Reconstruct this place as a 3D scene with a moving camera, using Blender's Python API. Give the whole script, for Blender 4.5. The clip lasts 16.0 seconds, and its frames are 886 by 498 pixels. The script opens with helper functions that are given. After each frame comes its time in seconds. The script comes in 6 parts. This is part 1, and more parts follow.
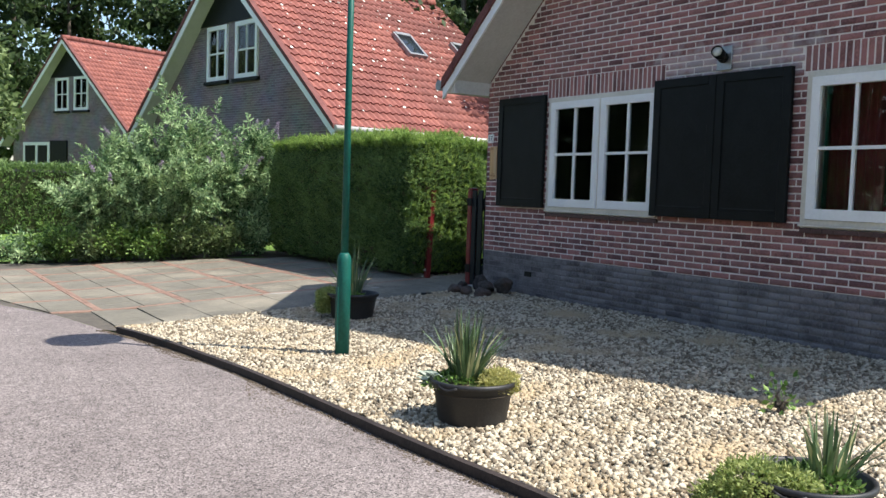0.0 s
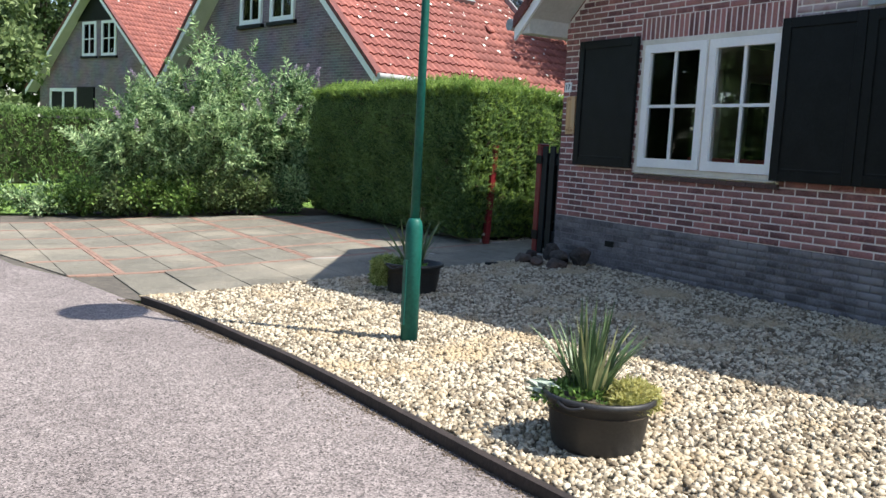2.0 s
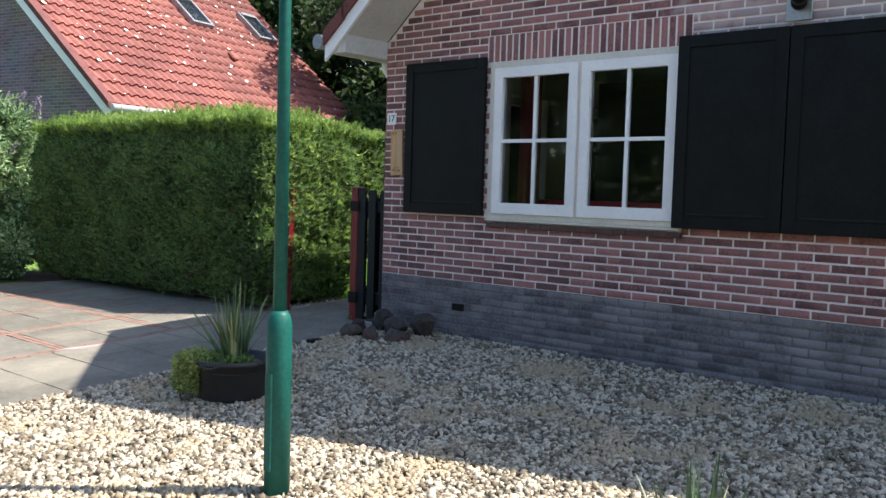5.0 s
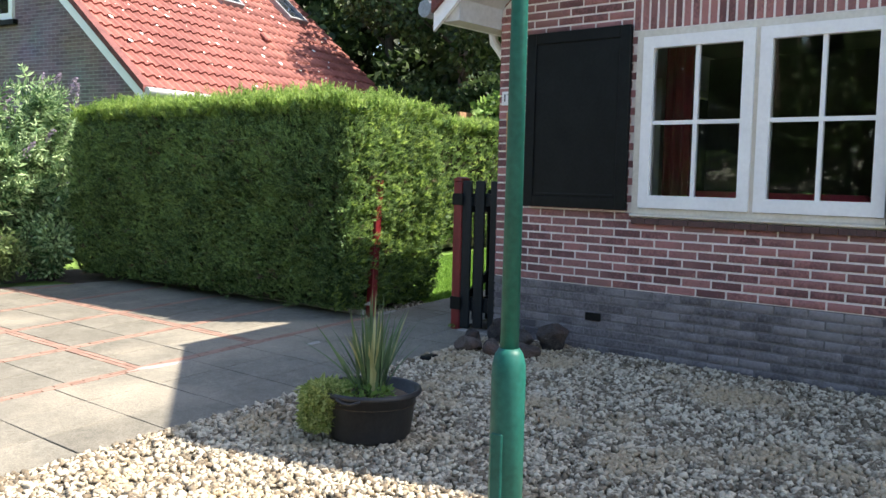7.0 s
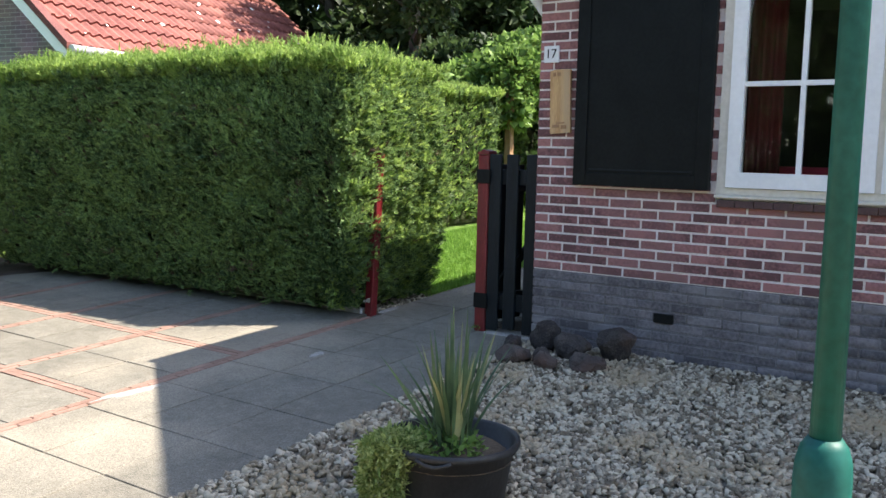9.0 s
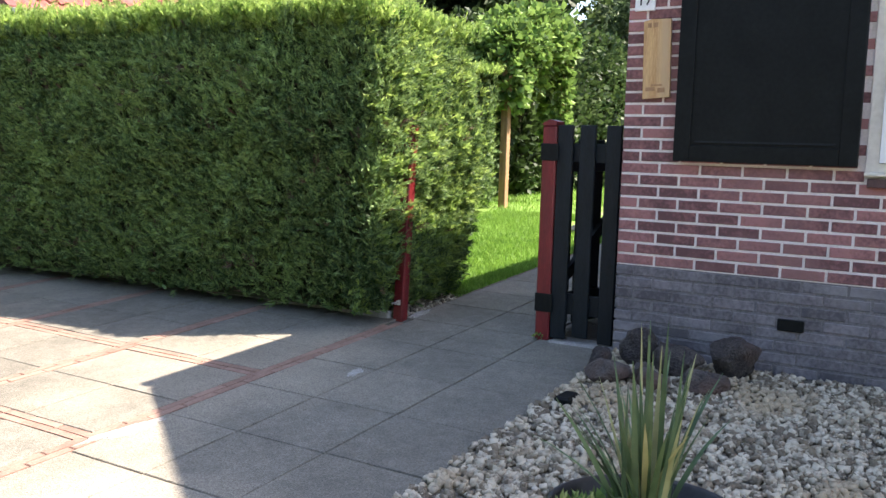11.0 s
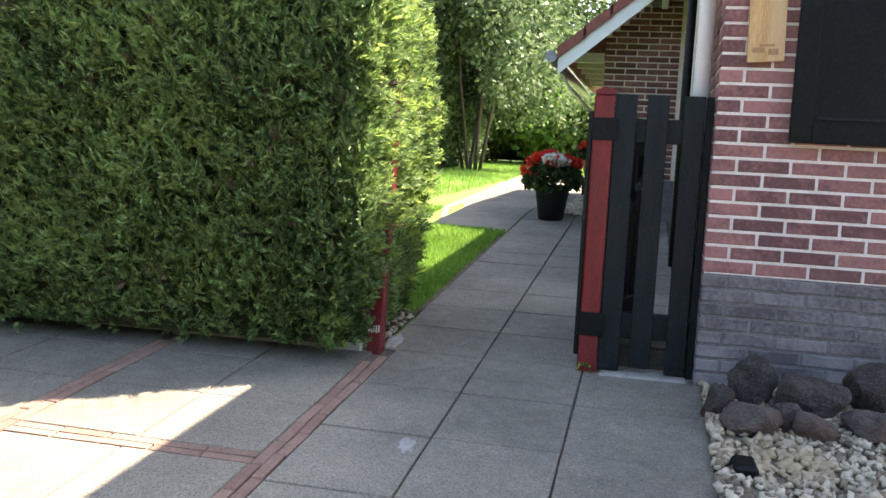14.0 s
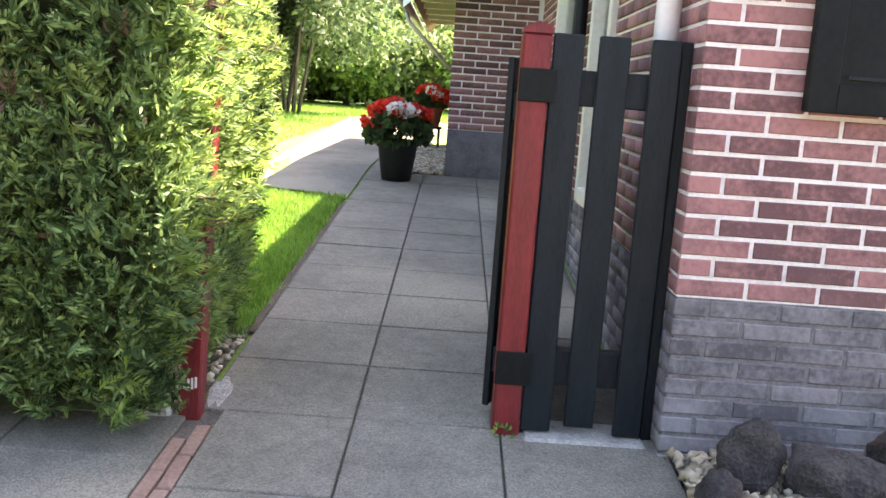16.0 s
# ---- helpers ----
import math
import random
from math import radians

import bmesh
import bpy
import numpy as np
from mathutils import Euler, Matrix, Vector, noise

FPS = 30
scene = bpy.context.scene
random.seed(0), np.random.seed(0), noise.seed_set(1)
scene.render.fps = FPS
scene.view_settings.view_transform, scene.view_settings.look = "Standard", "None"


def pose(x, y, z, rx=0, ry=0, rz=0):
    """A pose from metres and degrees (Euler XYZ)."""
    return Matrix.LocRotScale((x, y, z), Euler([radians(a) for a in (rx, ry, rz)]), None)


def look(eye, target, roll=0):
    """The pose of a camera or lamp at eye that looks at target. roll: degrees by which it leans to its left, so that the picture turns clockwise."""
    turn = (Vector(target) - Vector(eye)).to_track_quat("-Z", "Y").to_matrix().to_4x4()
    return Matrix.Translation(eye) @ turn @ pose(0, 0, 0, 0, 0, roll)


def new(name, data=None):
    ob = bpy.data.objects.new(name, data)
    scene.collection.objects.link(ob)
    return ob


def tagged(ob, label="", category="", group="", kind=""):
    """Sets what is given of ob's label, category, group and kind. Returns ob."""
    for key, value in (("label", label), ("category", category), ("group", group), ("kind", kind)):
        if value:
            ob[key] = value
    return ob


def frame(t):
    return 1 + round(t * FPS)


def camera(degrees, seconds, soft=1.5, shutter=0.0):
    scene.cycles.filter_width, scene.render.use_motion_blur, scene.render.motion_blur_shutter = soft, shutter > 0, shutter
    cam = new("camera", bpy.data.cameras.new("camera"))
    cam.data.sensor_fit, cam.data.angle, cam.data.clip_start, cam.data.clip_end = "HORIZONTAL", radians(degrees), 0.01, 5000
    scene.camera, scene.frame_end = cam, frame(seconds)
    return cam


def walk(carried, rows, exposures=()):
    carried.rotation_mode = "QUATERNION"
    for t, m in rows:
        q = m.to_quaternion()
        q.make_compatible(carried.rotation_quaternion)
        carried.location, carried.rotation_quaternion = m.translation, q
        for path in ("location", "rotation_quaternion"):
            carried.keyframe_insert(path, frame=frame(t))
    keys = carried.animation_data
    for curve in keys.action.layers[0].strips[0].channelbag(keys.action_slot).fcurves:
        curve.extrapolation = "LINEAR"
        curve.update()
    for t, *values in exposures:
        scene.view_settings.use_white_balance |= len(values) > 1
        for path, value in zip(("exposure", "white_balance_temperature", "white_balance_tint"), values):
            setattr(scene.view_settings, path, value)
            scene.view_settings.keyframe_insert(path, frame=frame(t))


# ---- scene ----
cam = camera(52.4, 16.0, soft=1.5)
PATH = [
    (0, (0.02, 0.378, 1.333), (1.11, 2.05, 1.204), 1.9),
    (0.5, (0.163, 0.678, 1.316), (1.231, 2.363, 1.181), 2.9),
    (1, (0.217, 1.042, 1.307), (1.286, 2.723, 1.134), 3.1),
    (1.5, (0.293, 1.386, 1.293), (1.319, 3.091, 1.087), 2.6),
    (2, (0.372, 1.78, 1.293), (1.414, 3.472, 1.066), 3.1),
    (2.5, (0.36, 2.169, 1.315), (1.407, 3.857, 1.083), 2.2),
    (3, (0.472, 2.579, 1.33), (1.563, 4.239, 1.101), 1.3),
    (3.5, (0.53, 2.966, 1.333), (1.766, 4.526, 1.136), 1.9),
    (4, (0.584, 3.345, 1.349), (1.977, 4.774, 1.226), 1.5),
    (4.2, (0.628, 3.481, 1.35), (2.076, 4.857, 1.247), 1.5),
    (6.3, (0.949, 4.916, 1.37), (2.493, 6.176, 1.207), 2.2),
    (6.5, (0.948, 5.103, 1.365), (2.487, 6.367, 1.188), 2.3),
    (7, (0.988, 5.463, 1.36), (2.506, 6.756, 1.206), 1.4),
    (7.5, (1.104, 5.843, 1.361), (2.637, 7.12, 1.221), 1.6),
    (8, (1.171, 6.251, 1.371), (2.75, 7.468, 1.215), 1.4),
    (8.5, (1.267, 6.56, 1.369), (2.872, 7.74, 1.186), 0.8),
    (8.7, (1.36, 6.699, 1.378), (2.973, 7.865, 1.175), 1.0),
    (10.8, (2.038, 8.046, 1.226), (3.745, 9.065, 1.012), 2.1),
    (11, (2.067, 8.165, 1.217), (3.77, 9.188, 0.988), 1.7),
    (11.5, (2.175, 8.484, 1.214), (3.848, 9.552, 0.968), 0.9),
    (12, (2.239, 8.83, 1.186), (3.938, 9.855, 0.936), 2.1),
    (12.5, (2.305, 9.205, 1.167), (4.046, 10.161, 0.929), 1.5),
    (13, (2.471, 9.546, 1.149), (4.277, 10.372, 0.913), 1.9),
    (13.5, (2.604, 9.92, 1.146), (4.496, 10.514, 0.886), 3.3),
    (14, (2.789, 10.176, 1.09), (4.728, 10.607, 0.859), 2.9),
    (14.5, (3.134, 10.39, 1.1), (5.102, 10.656, 0.865), 3.1),
    (15, (3.459, 10.554, 1.124), (5.437, 10.648, 0.849), 3.2),
    (15.5, (3.778, 10.642, 1.137), (5.758, 10.653, 0.857), 3.6),
    (16, (4.158, 10.616, 1.151), (6.129, 10.627, 0.811), 4.0),
]
walk(cam, [(t, look(eye, target, roll)) for t, eye, target, roll in PATH],
     exposures=[(0.0, 0.8, 6400, 9), (2.5, 0.97, 6350, 9), (4.0, 0.94, 6150, 10), (6.5, 1.66, 6850, 12), (7.0, 1.58, 6750, 11), (8.5, 1.58, 6650, 11), (11.0, 2.0, 6900, 16), (12.0, 2.04, 6900, 16), (12.7, 1.97, 6900, 16), (13.4, 1.96, 7100, 16), (14.0, 2.38, 7500, 16), (14.5, 2.75, 7900, 18), (15.0, 3.05, 8100, 18), (16.0, 3.2, 8050, 21)])

# ---- light ----
SUN = Vector((0.42, -0.55, 1.0))
world = bpy.data.worlds.new("world")
scene.world = world
world.use_nodes = True
wn = world.node_tree.nodes
sky = wn.new("ShaderNodeTexSky")
sky.sky_type = "NISHITA"
sky.sun_disc = False
sky.sun_elevation = math.atan2(1.0, math.hypot(SUN.x, SUN.y))
sky.sun_rotation = math.atan2(SUN.x, SUN.y)
wn["Background"].inputs["Strength"].default_value = 0.13
world.node_tree.links.new(sky.outputs["Color"], wn["Background"].inputs["Color"])
sun_data = bpy.data.lights.new("sun", "SUN")
sun_data.energy = 4.6
sun_data.angle = radians(0.55)
sun_data.color = (1.0, 0.94, 0.85)
sun_ob = new("sun", sun_data)
sun_ob.matrix_world = look(SUN * 30, (0, 0, 0))


# ---- materials ----
def material(name, c1, c2, scale=8.0, rough=0.7, bump=0.2, fine=60.0, metal=0.0, island=0.0, objrand=0.0, spec=0.5, c3=None, detail=6.0, dist=0.01, stretch=(1, 1, 1)):
    """Two-scale noise between two colours, with relief; c3 adds larger stains."""
    m = bpy.data.materials.new(name)
    m.use_nodes = True
    nt = m.node_tree
    n, l = nt.nodes, nt.links
    b = n["Principled BSDF"]
    b.inputs["Roughness"].default_value = rough
    b.inputs["Metallic"].default_value = metal
    b.inputs["Specular IOR Level"].default_value = spec
    mp = n.new("ShaderNodeMapping")
    mp.inputs["Scale"].default_value = stretch
    geo = n.new("ShaderNodeNewGeometry")
    l.new(geo.outputs["Position"], mp.inputs["Vector"])
    na = n.new("ShaderNodeTexNoise")
    na.inputs["Scale"].default_value = scale
    na.inputs["Detail"].default_value = detail
    nb = n.new("ShaderNodeTexNoise")
    nb.inputs["Scale"].default_value = fine
    nb.inputs["Detail"].default_value = 3.0
    for q in (na, nb):
        l.new(mp.outputs["Vector"], q.inputs["Vector"])
    mix = n.new("ShaderNodeMix")
    mix.data_type = "RGBA"
    mix.inputs["A"].default_value = (*c1, 1)
    mix.inputs["B"].default_value = (*c2, 1)
    add = n.new("ShaderNodeMath")
    add.operation = "ADD"
    l.new(na.outputs["Fac"], add.inputs[0])
    l.new(nb.outputs["Fac"], add.inputs[1])
    ramp = n.new("ShaderNodeMapRange")
    ramp.inputs["From Min"].default_value = 0.7
    ramp.inputs["From Max"].default_value = 1.3
    last = add.outputs[0]
    if island or objrand:
        off = n.new("ShaderNodeMath")
        off.operation = "MULTIPLY_ADD"
        if island:
            l.new(geo.outputs["Random Per Island"], off.inputs[0])
        else:
            oi = n.new("ShaderNodeObjectInfo")
            l.new(oi.outputs["Random"], off.inputs[0])
        k = island or objrand
        off.inputs[1].default_value = k
        sub = n.new("ShaderNodeMath")
        sub.operation = "SUBTRACT"
        l.new(last, sub.inputs[0])
        sub.inputs[1].default_value = k / 2
        l.new(sub.outputs[0], off.inputs[2])
        last = off.outputs[0]
    l.new(last, ramp.inputs["Value"])
    l.new(ramp.outputs["Result"], mix.inputs["Factor"])
    col = mix.outputs["Result"]
    if c3:
        nc = n.new("ShaderNodeTexNoise")
        nc.inputs["Scale"].default_value = scale * 0.3
        nc.inputs["Detail"].default_value = 4.0
        l.new(mp.outputs["Vector"], nc.inputs["Vector"])
        r3 = n.new("ShaderNodeMapRange")
        r3.inputs["From Min"].default_value = 0.5
        r3.inputs["From Max"].default_value = 0.68
        l.new(nc.outputs["Fac"], r3.inputs["Value"])
        m3 = n.new("ShaderNodeMix")
        m3.data_type = "RGBA"
        m3.inputs["B"].default_value = (*c3, 1)
        l.new(col, m3.inputs["A"])
        l.new(r3.outputs["Result"], m3.inputs["Factor"])
        col = m3.outputs["Result"]
    l.new(col, b.inputs["Base Color"])
    if bump:
        bp = n.new("ShaderNodeBump")
        bp.inputs["Strength"].default_value = bump
        bp.inputs["Distance"].default_value = dist
        l.new(add.outputs[0], bp.inputs["Height"])
        l.new(bp.outputs["Normal"], b.inputs["Normal"])
    return m


def foliage(name, dark, light, rough=0.55, through_light=0.35, scale=1.6, island=0.9, fine=9.0):
    """Leaves: a colour per leaf, larger patches, and light that passes through."""
    m = material(name, dark, light, scale=scale, rough=rough, bump=0.0, fine=fine, island=island)
    n, l = m.node_tree.nodes, m.node_tree.links
    b = n["Principled BSDF"]
    b.inputs["Specular IOR Level"].default_value = 0.35
    tr = n.new("ShaderNodeBsdfTranslucent")
    src = b.inputs["Base Color"].links[0].from_socket
    l.new(src, tr.inputs["Color"])
    mx = n.new("ShaderNodeMixShader")
    mx.inputs["Fac"].default_value = through_light
    l.new(b.outputs["BSDF"], mx.inputs[1])
    l.new(tr.outputs["BSDF"], mx.inputs[2])
    l.new(mx.outputs["Shader"], n["Material Output"].inputs["Surface"])
    return m


def speckle(name, dark, light, scale, objrand=0.0, contrast=0.8, broad=1.1, lo=0.5, hi=1.5, stain=None):
    """Fine chippings in a binder, with broad faint wear."""
    m = material(name, dark, light, scale=broad, rough=0.9, bump=0.0, fine=14.0, objrand=objrand, c3=stain)
    n, l = m.node_tree.nodes, m.node_tree.links
    b = n["Principled BSDF"]
    src = b.inputs["Base Color"].links[0].from_socket
    geo = n.new("ShaderNodeNewGeometry")
    vo = n.new("ShaderNodeTexVoronoi")
    vo.inputs["Scale"].default_value = scale
    l.new(geo.outputs["Position"], vo.inputs["Vector"])
    bw = n.new("ShaderNodeRGBToBW")
    l.new(vo.outputs["Color"], bw.inputs["Color"])
    rg = n.new("ShaderNodeMapRange")
    rg.inputs["To Min"].default_value = 1.0 - contrast
    rg.inputs["To Max"].default_value = 1.0 + contrast
    l.new(bw.outputs["Val"], rg.inputs["Value"])
    mx = n.new("ShaderNodeVectorMath")
    mx.operation = "SCALE"
    l.new(src, mx.inputs[0])
    l.new(rg.outputs["Result"], mx.inputs["Scale"])
    l.new(mx.outputs["Vector"], b.inputs["Base Color"])
    bp = n.new("ShaderNodeBump")
    bp.inputs["Strength"].default_value = 0.6
    bp.inputs["Distance"].default_value = 0.004
    l.new(vo.outputs["Distance"], bp.inputs["Height"])
    l.new(bp.outputs["Normal"], b.inputs["Normal"])
    for q in n:
        if q.type == "MAP_RANGE" and q != rg and not (stain and abs(q.inputs["From Max"].default_value - 0.68) < 1e-3):
            q.inputs["From Min"].default_value = lo
            q.inputs["From Max"].default_value = hi
    return m


M_ASPHALT = speckle("asphalt", (0.12, 0.099, 0.094), (0.28, 0.242, 0.23), 115.0, contrast=1.0)
M_SOIL = material("soil", (0.05, 0.035, 0.022), (0.13, 0.1, 0.07), scale=5, fine=70, rough=0.95, bump=0.6)
M_TURF = material("turf", (0.085, 0.165, 0.024), (0.19, 0.30, 0.05), scale=1.5, fine=40, rough=0.9, bump=0.5)
M_SLAB = speckle("concrete_slab", (0.098, 0.089, 0.069), (0.245, 0.226, 0.182), 190.0, objrand=0.22, contrast=0.4, broad=2.2, lo=0.35, hi=1.6, stain=(0.30, 0.265, 0.205))
M_JOINT = material("joint_sand", (0.06, 0.054, 0.046), (0.145, 0.125, 0.10), scale=12, fine=90, rough=0.95, bump=0.4)
M_PAVER = material("clay_paver", (0.20, 0.116, 0.086), (0.32, 0.205, 0.155), scale=9, fine=80, rough=0.85, bump=0.3, objrand=0.3)
M_STONE = material("gravel_stone", (0.155, 0.12, 0.078), (0.585, 0.51, 0.38), scale=6, fine=60, rough=0.75, bump=0.15, island=1.0, dist=0.004, c3=(0.43, 0.335, 0.21))
M_GRAVELBED = material("gravel_bed", (0.08, 0.07, 0.05), (0.28, 0.25, 0.2), scale=40, fine=110, rough=0.95, bump=1.0, dist=0.02)
M_CONCRETE = material("rough_concrete", (0.24, 0.225, 0.2), (0.44, 0.42, 0.385), scale=14, fine=80, rough=0.95, bump=0.8, dist=0.015)
M_BORDER = material("border_plank", (0.018, 0.013, 0.011), (0.05, 0.036, 0.03), scale=6, fine=50, rough=0.7, bump=0.35)
M_MORTAR = material("mortar", (0.66, 0.59, 0.54), (0.84, 0.77, 0.72), scale=9, fine=90, rough=0.95, bump=0.4)
M_BRICK = material("red_brick", (0.140, 0.064, 0.063), (0.38, 0.170, 0.157), scale=7, fine=55, rough=0.88, bump=0.45, objrand=0.75, c3=(0.26, 0.13, 0.12), dist=0.006)
M_BRICK_I = material("red_brick_joined", (0.140, 0.064, 0.063), (0.38, 0.170, 0.157), scale=7, fine=55, rough=0.88, bump=0.45, island=0.75, c3=(0.26, 0.13, 0.12), dist=0.006)
def bloom(m, centre, radii, colour):
    """Pale salt bloom with a ragged outline on part of a brick wall."""
    n, l = m.node_tree.nodes, m.node_tree.links
    b = n["Principled BSDF"]
    src = b.inputs["Base Color"].links[0].from_socket
    geo = n.new("ShaderNodeNewGeometry")
    mp = n.new("ShaderNodeMapping")
    mp.vector_type = "POINT"
    mp.inputs["Location"].default_value = tuple(-c / r for c, r in zip(centre, radii))
    mp.inputs["Scale"].default_value = tuple(1 / r for r in radii)
    l.new(geo.outputs["Position"], mp.inputs["Vector"])
    ln = n.new("ShaderNodeVectorMath")
    ln.operation = "LENGTH"
    l.new(mp.outputs["Vector"], ln.inputs[0])
    no = n.new("ShaderNodeTexNoise")
    no.inputs["Scale"].default_value = 9.0
    no.inputs["Detail"].default_value = 6.0
    l.new(geo.outputs["Position"], no.inputs["Vector"])
    su = n.new("ShaderNodeMath")
    su.operation = "SUBTRACT"
    l.new(no.outputs["Fac"], su.inputs[0])
    ml = n.new("ShaderNodeMath")
    ml.operation = "MULTIPLY"
    ml.inputs[1].default_value = 0.5
    l.new(ln.outputs["Value"], ml.inputs[0])
    l.new(ml.outputs[0], su.inputs[1])
    mr = n.new("ShaderNodeMapRange")
    mr.inputs["From Min"].default_value = 0.0
    mr.inputs["From Max"].default_value = 0.3
    mr.inputs["To Max"].default_value = 0.6
    l.new(su.outputs[0], mr.inputs["Value"])
    mx = n.new("ShaderNodeMix")
    mx.data_type = "RGBA"
    mx.inputs["B"].default_value = (*colour, 1)
    l.new(src, mx.inputs["A"])
    l.new(mr.outputs["Result"], mx.inputs["Factor"])
    l.new(mx.outputs["Result"], b.inputs["Base Color"])


bloom(M_BRICK_I, (6.867, 6.1, 2.63), (0.3, 1.3, 0.22), (0.50, 0.45, 0.45))
M_BRICK_BROWN = material("brown_brick", (0.11, 0.050, 0.042), (0.29, 0.135, 0.112), scale=7, fine=55, rough=0.88, bump=0.45, island=0.75, dist=0.006)
M_SILL = material("sill_tile", (0.055, 0.028, 0.025), (0.11, 0.055, 0.05), scale=7, fine=55, rough=0.6, bump=0.3)
M_PLINTH = material("plinth_brick", (0.085, 0.077, 0.081), (0.225, 0.205, 0.21), scale=6, fine=50, rough=0.85, bump=0.45, objrand=0.5, c3=(0.26, 0.245, 0.245), dist=0.006)
M_PLINTH_I = material("plinth_brick_joined", (0.085, 0.077, 0.081), (0.225, 0.205, 0.21), scale=6, fine=50, rough=0.85, bump=0.45, island=0.5, c3=(0.26, 0.245, 0.245), dist=0.006)
M_PLINTH_MORTAR = material("plinth_mortar", (0.11, 0.10, 0.10), (0.22, 0.205, 0.205), scale=9, fine=90, rough=0.95, bump=0.4)
M_WHITE = material("white_paint", (0.80, 0.80, 0.79), (0.88, 0.88, 0.87), scale=4, fine=40, rough=0.4, bump=0.06)
M_CREAM = material("cream_paint", (0.60, 0.56, 0.47), (0.73, 0.69, 0.60), scale=4, fine=40, rough=0.45, bump=0.08)
M_SOFFIT = material("soffit_paint", (0.50, 0.48, 0.45), (0.62, 0.60, 0.57), scale=3, fine=30, rough=0.6, bump=0.08)
M_BLACK = material("black_paint", (0.003, 0.004, 0.004), (0.008, 0.010, 0.010), scale=5, fine=45, rough=0.5, bump=0.08, spec=0.18)
M_GATE = material("gate_paint", (0.004, 0.007, 0.009), (0.011, 0.017, 0.021), scale=8, fine=60, spec=0.25, rough=0.5, bump=0.2, stretch=(3, 3, 0.5))
M_RED = material("red_paint", (0.11, 0.006, 0.009), (0.22, 0.016, 0.018), scale=8, fine=60, rough=0.45, bump=0.2, c3=(0.17, 0.022, 0.022), stretch=(3, 3, 0.5))
M_GREEN = material("green_paint", (0.004, 0.075, 0.058), (0.010, 0.115, 0.09), scale=5, fine=40, rough=0.5, bump=0.06, spec=0.3)
M_TUB = material("tub_plastic", (0.012, 0.012, 0.013), (0.028, 0.028, 0.029), scale=6, fine=60, rough=0.5, bump=0.1)
M_TERRACOTTA = material("terracotta", (0.36, 0.10, 0.05), (0.5, 0.18, 0.1), scale=8, fine=60, rough=0.8, bump=0.15)
M_ROOF = material("roof_tile", (0.185, 0.056, 0.045), (0.32, 0.11, 0.083), scale=1.4, fine=22, rough=0.8, bump=0.25, island=0.35, c3=(0.17, 0.055, 0.045))
M_ROOF_EDGE = material("verge_tile", (0.09, 0.024, 0.020), (0.19, 0.06, 0.05), scale=5, fine=40, rough=0.75, bump=0.2)
M_LICHEN = material("lichen", (0.6, 0.58, 0.5), (0.8, 0.78, 0.72), scale=20, fine=70, rough=0.95, bump=0.3)
M_ZINC = material("zinc", (0.22, 0.23, 0.24), (0.36, 0.37, 0.38), scale=5, fine=40, rough=0.45, bump=0.08, metal=0.6)
M_ROCK = material("lava_rock", (0.030, 0.025, 0.023), (0.115, 0.094, 0.082), scale=14, fine=90, rough=0.95, bump=0.9, dist=0.014, objrand=0.6, c3=(0.10, 0.058, 0.042))
M_WOOD = material("varnished_wood", (0.42, 0.23, 0.09), (0.68, 0.44, 0.20), scale=5, fine=40, rough=0.4, bump=0.15, stretch=(6, 6, 0.6), c3=(0.52, 0.36, 0.2))
M_POSTWOOD = material("post_wood", (0.28, 0.15, 0.07), (0.46, 0.28, 0.15), scale=5, fine=40, rough=0.8, bump=0.3, stretch=(5, 5, 0.5))
M_BARK = material("bark", (0.05, 0.04, 0.03), (0.15, 0.12, 0.095), scale=9, fine=50, rough=0.95, bump=0.8, stretch=(2, 2, 0.5))
# near-black: the gloom of the unlit rooms is put into the colour
M_DARK = material("dark_room_shade", (0.02, 0.017, 0.015), (0.05, 0.04, 0.035), scale=2, fine=20, rough=0.9, bump=0.0)
M_REDCLOTH = material("red_cushion", (0.45, 0.02, 0.05), (0.65, 0.05, 0.09), scale=5, fine=80, rough=0.9, bump=0.2)
M_STEEL = material("galvanised_steel", (0.35, 0.36, 0.37), (0.5, 0.51, 0.52), scale=12, fine=60, rough=0.4, bump=0.05, metal=0.8)
M_HEDGE = foliage("hedge_leaf", (0.040, 0.088, 0.031), (0.275, 0.405, 0.135), scale=2.2, through_light=0.36, island=0.6, fine=24.0)
# paler leaf for new growth, and for sunlight painted on the south end
M_HEDGE_NEW_SUNLIT = foliage("hedge_new_growth_sunlit", (0.13, 0.235, 0.048), (0.42, 0.55, 0.15), scale=3.0, through_light=0.62, island=0.5, fine=24.0)
M_DEADLEAF = foliage("dead_spray", (0.07, 0.045, 0.03), (0.18, 0.12, 0.08), scale=3.0, through_light=0.2)
# twigs coloured dark so that the core carries the hedge's inner shade
M_HEDGE_CORE = material("hedge_twigs_shade", (0.022, 0.032, 0.010), (0.06, 0.065, 0.026), scale=8, fine=40, rough=0.95, bump=0.8)
M_BUDDLEIA = foliage("buddleia_leaf", (0.068, 0.148, 0.055), (0.46, 0.60, 0.305), scale=2.0, fine=14.0, through_light=0.3)
M_BLOOM = foliage("buddleia_flower", (0.27, 0.20, 0.29), (0.42, 0.35, 0.42))
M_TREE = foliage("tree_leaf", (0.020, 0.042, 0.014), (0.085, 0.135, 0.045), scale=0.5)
M_TREE_LIGHT = foliage("light_tree_leaf", (0.075, 0.12, 0.042), (0.26, 0.34, 0.14), scale=0.7)
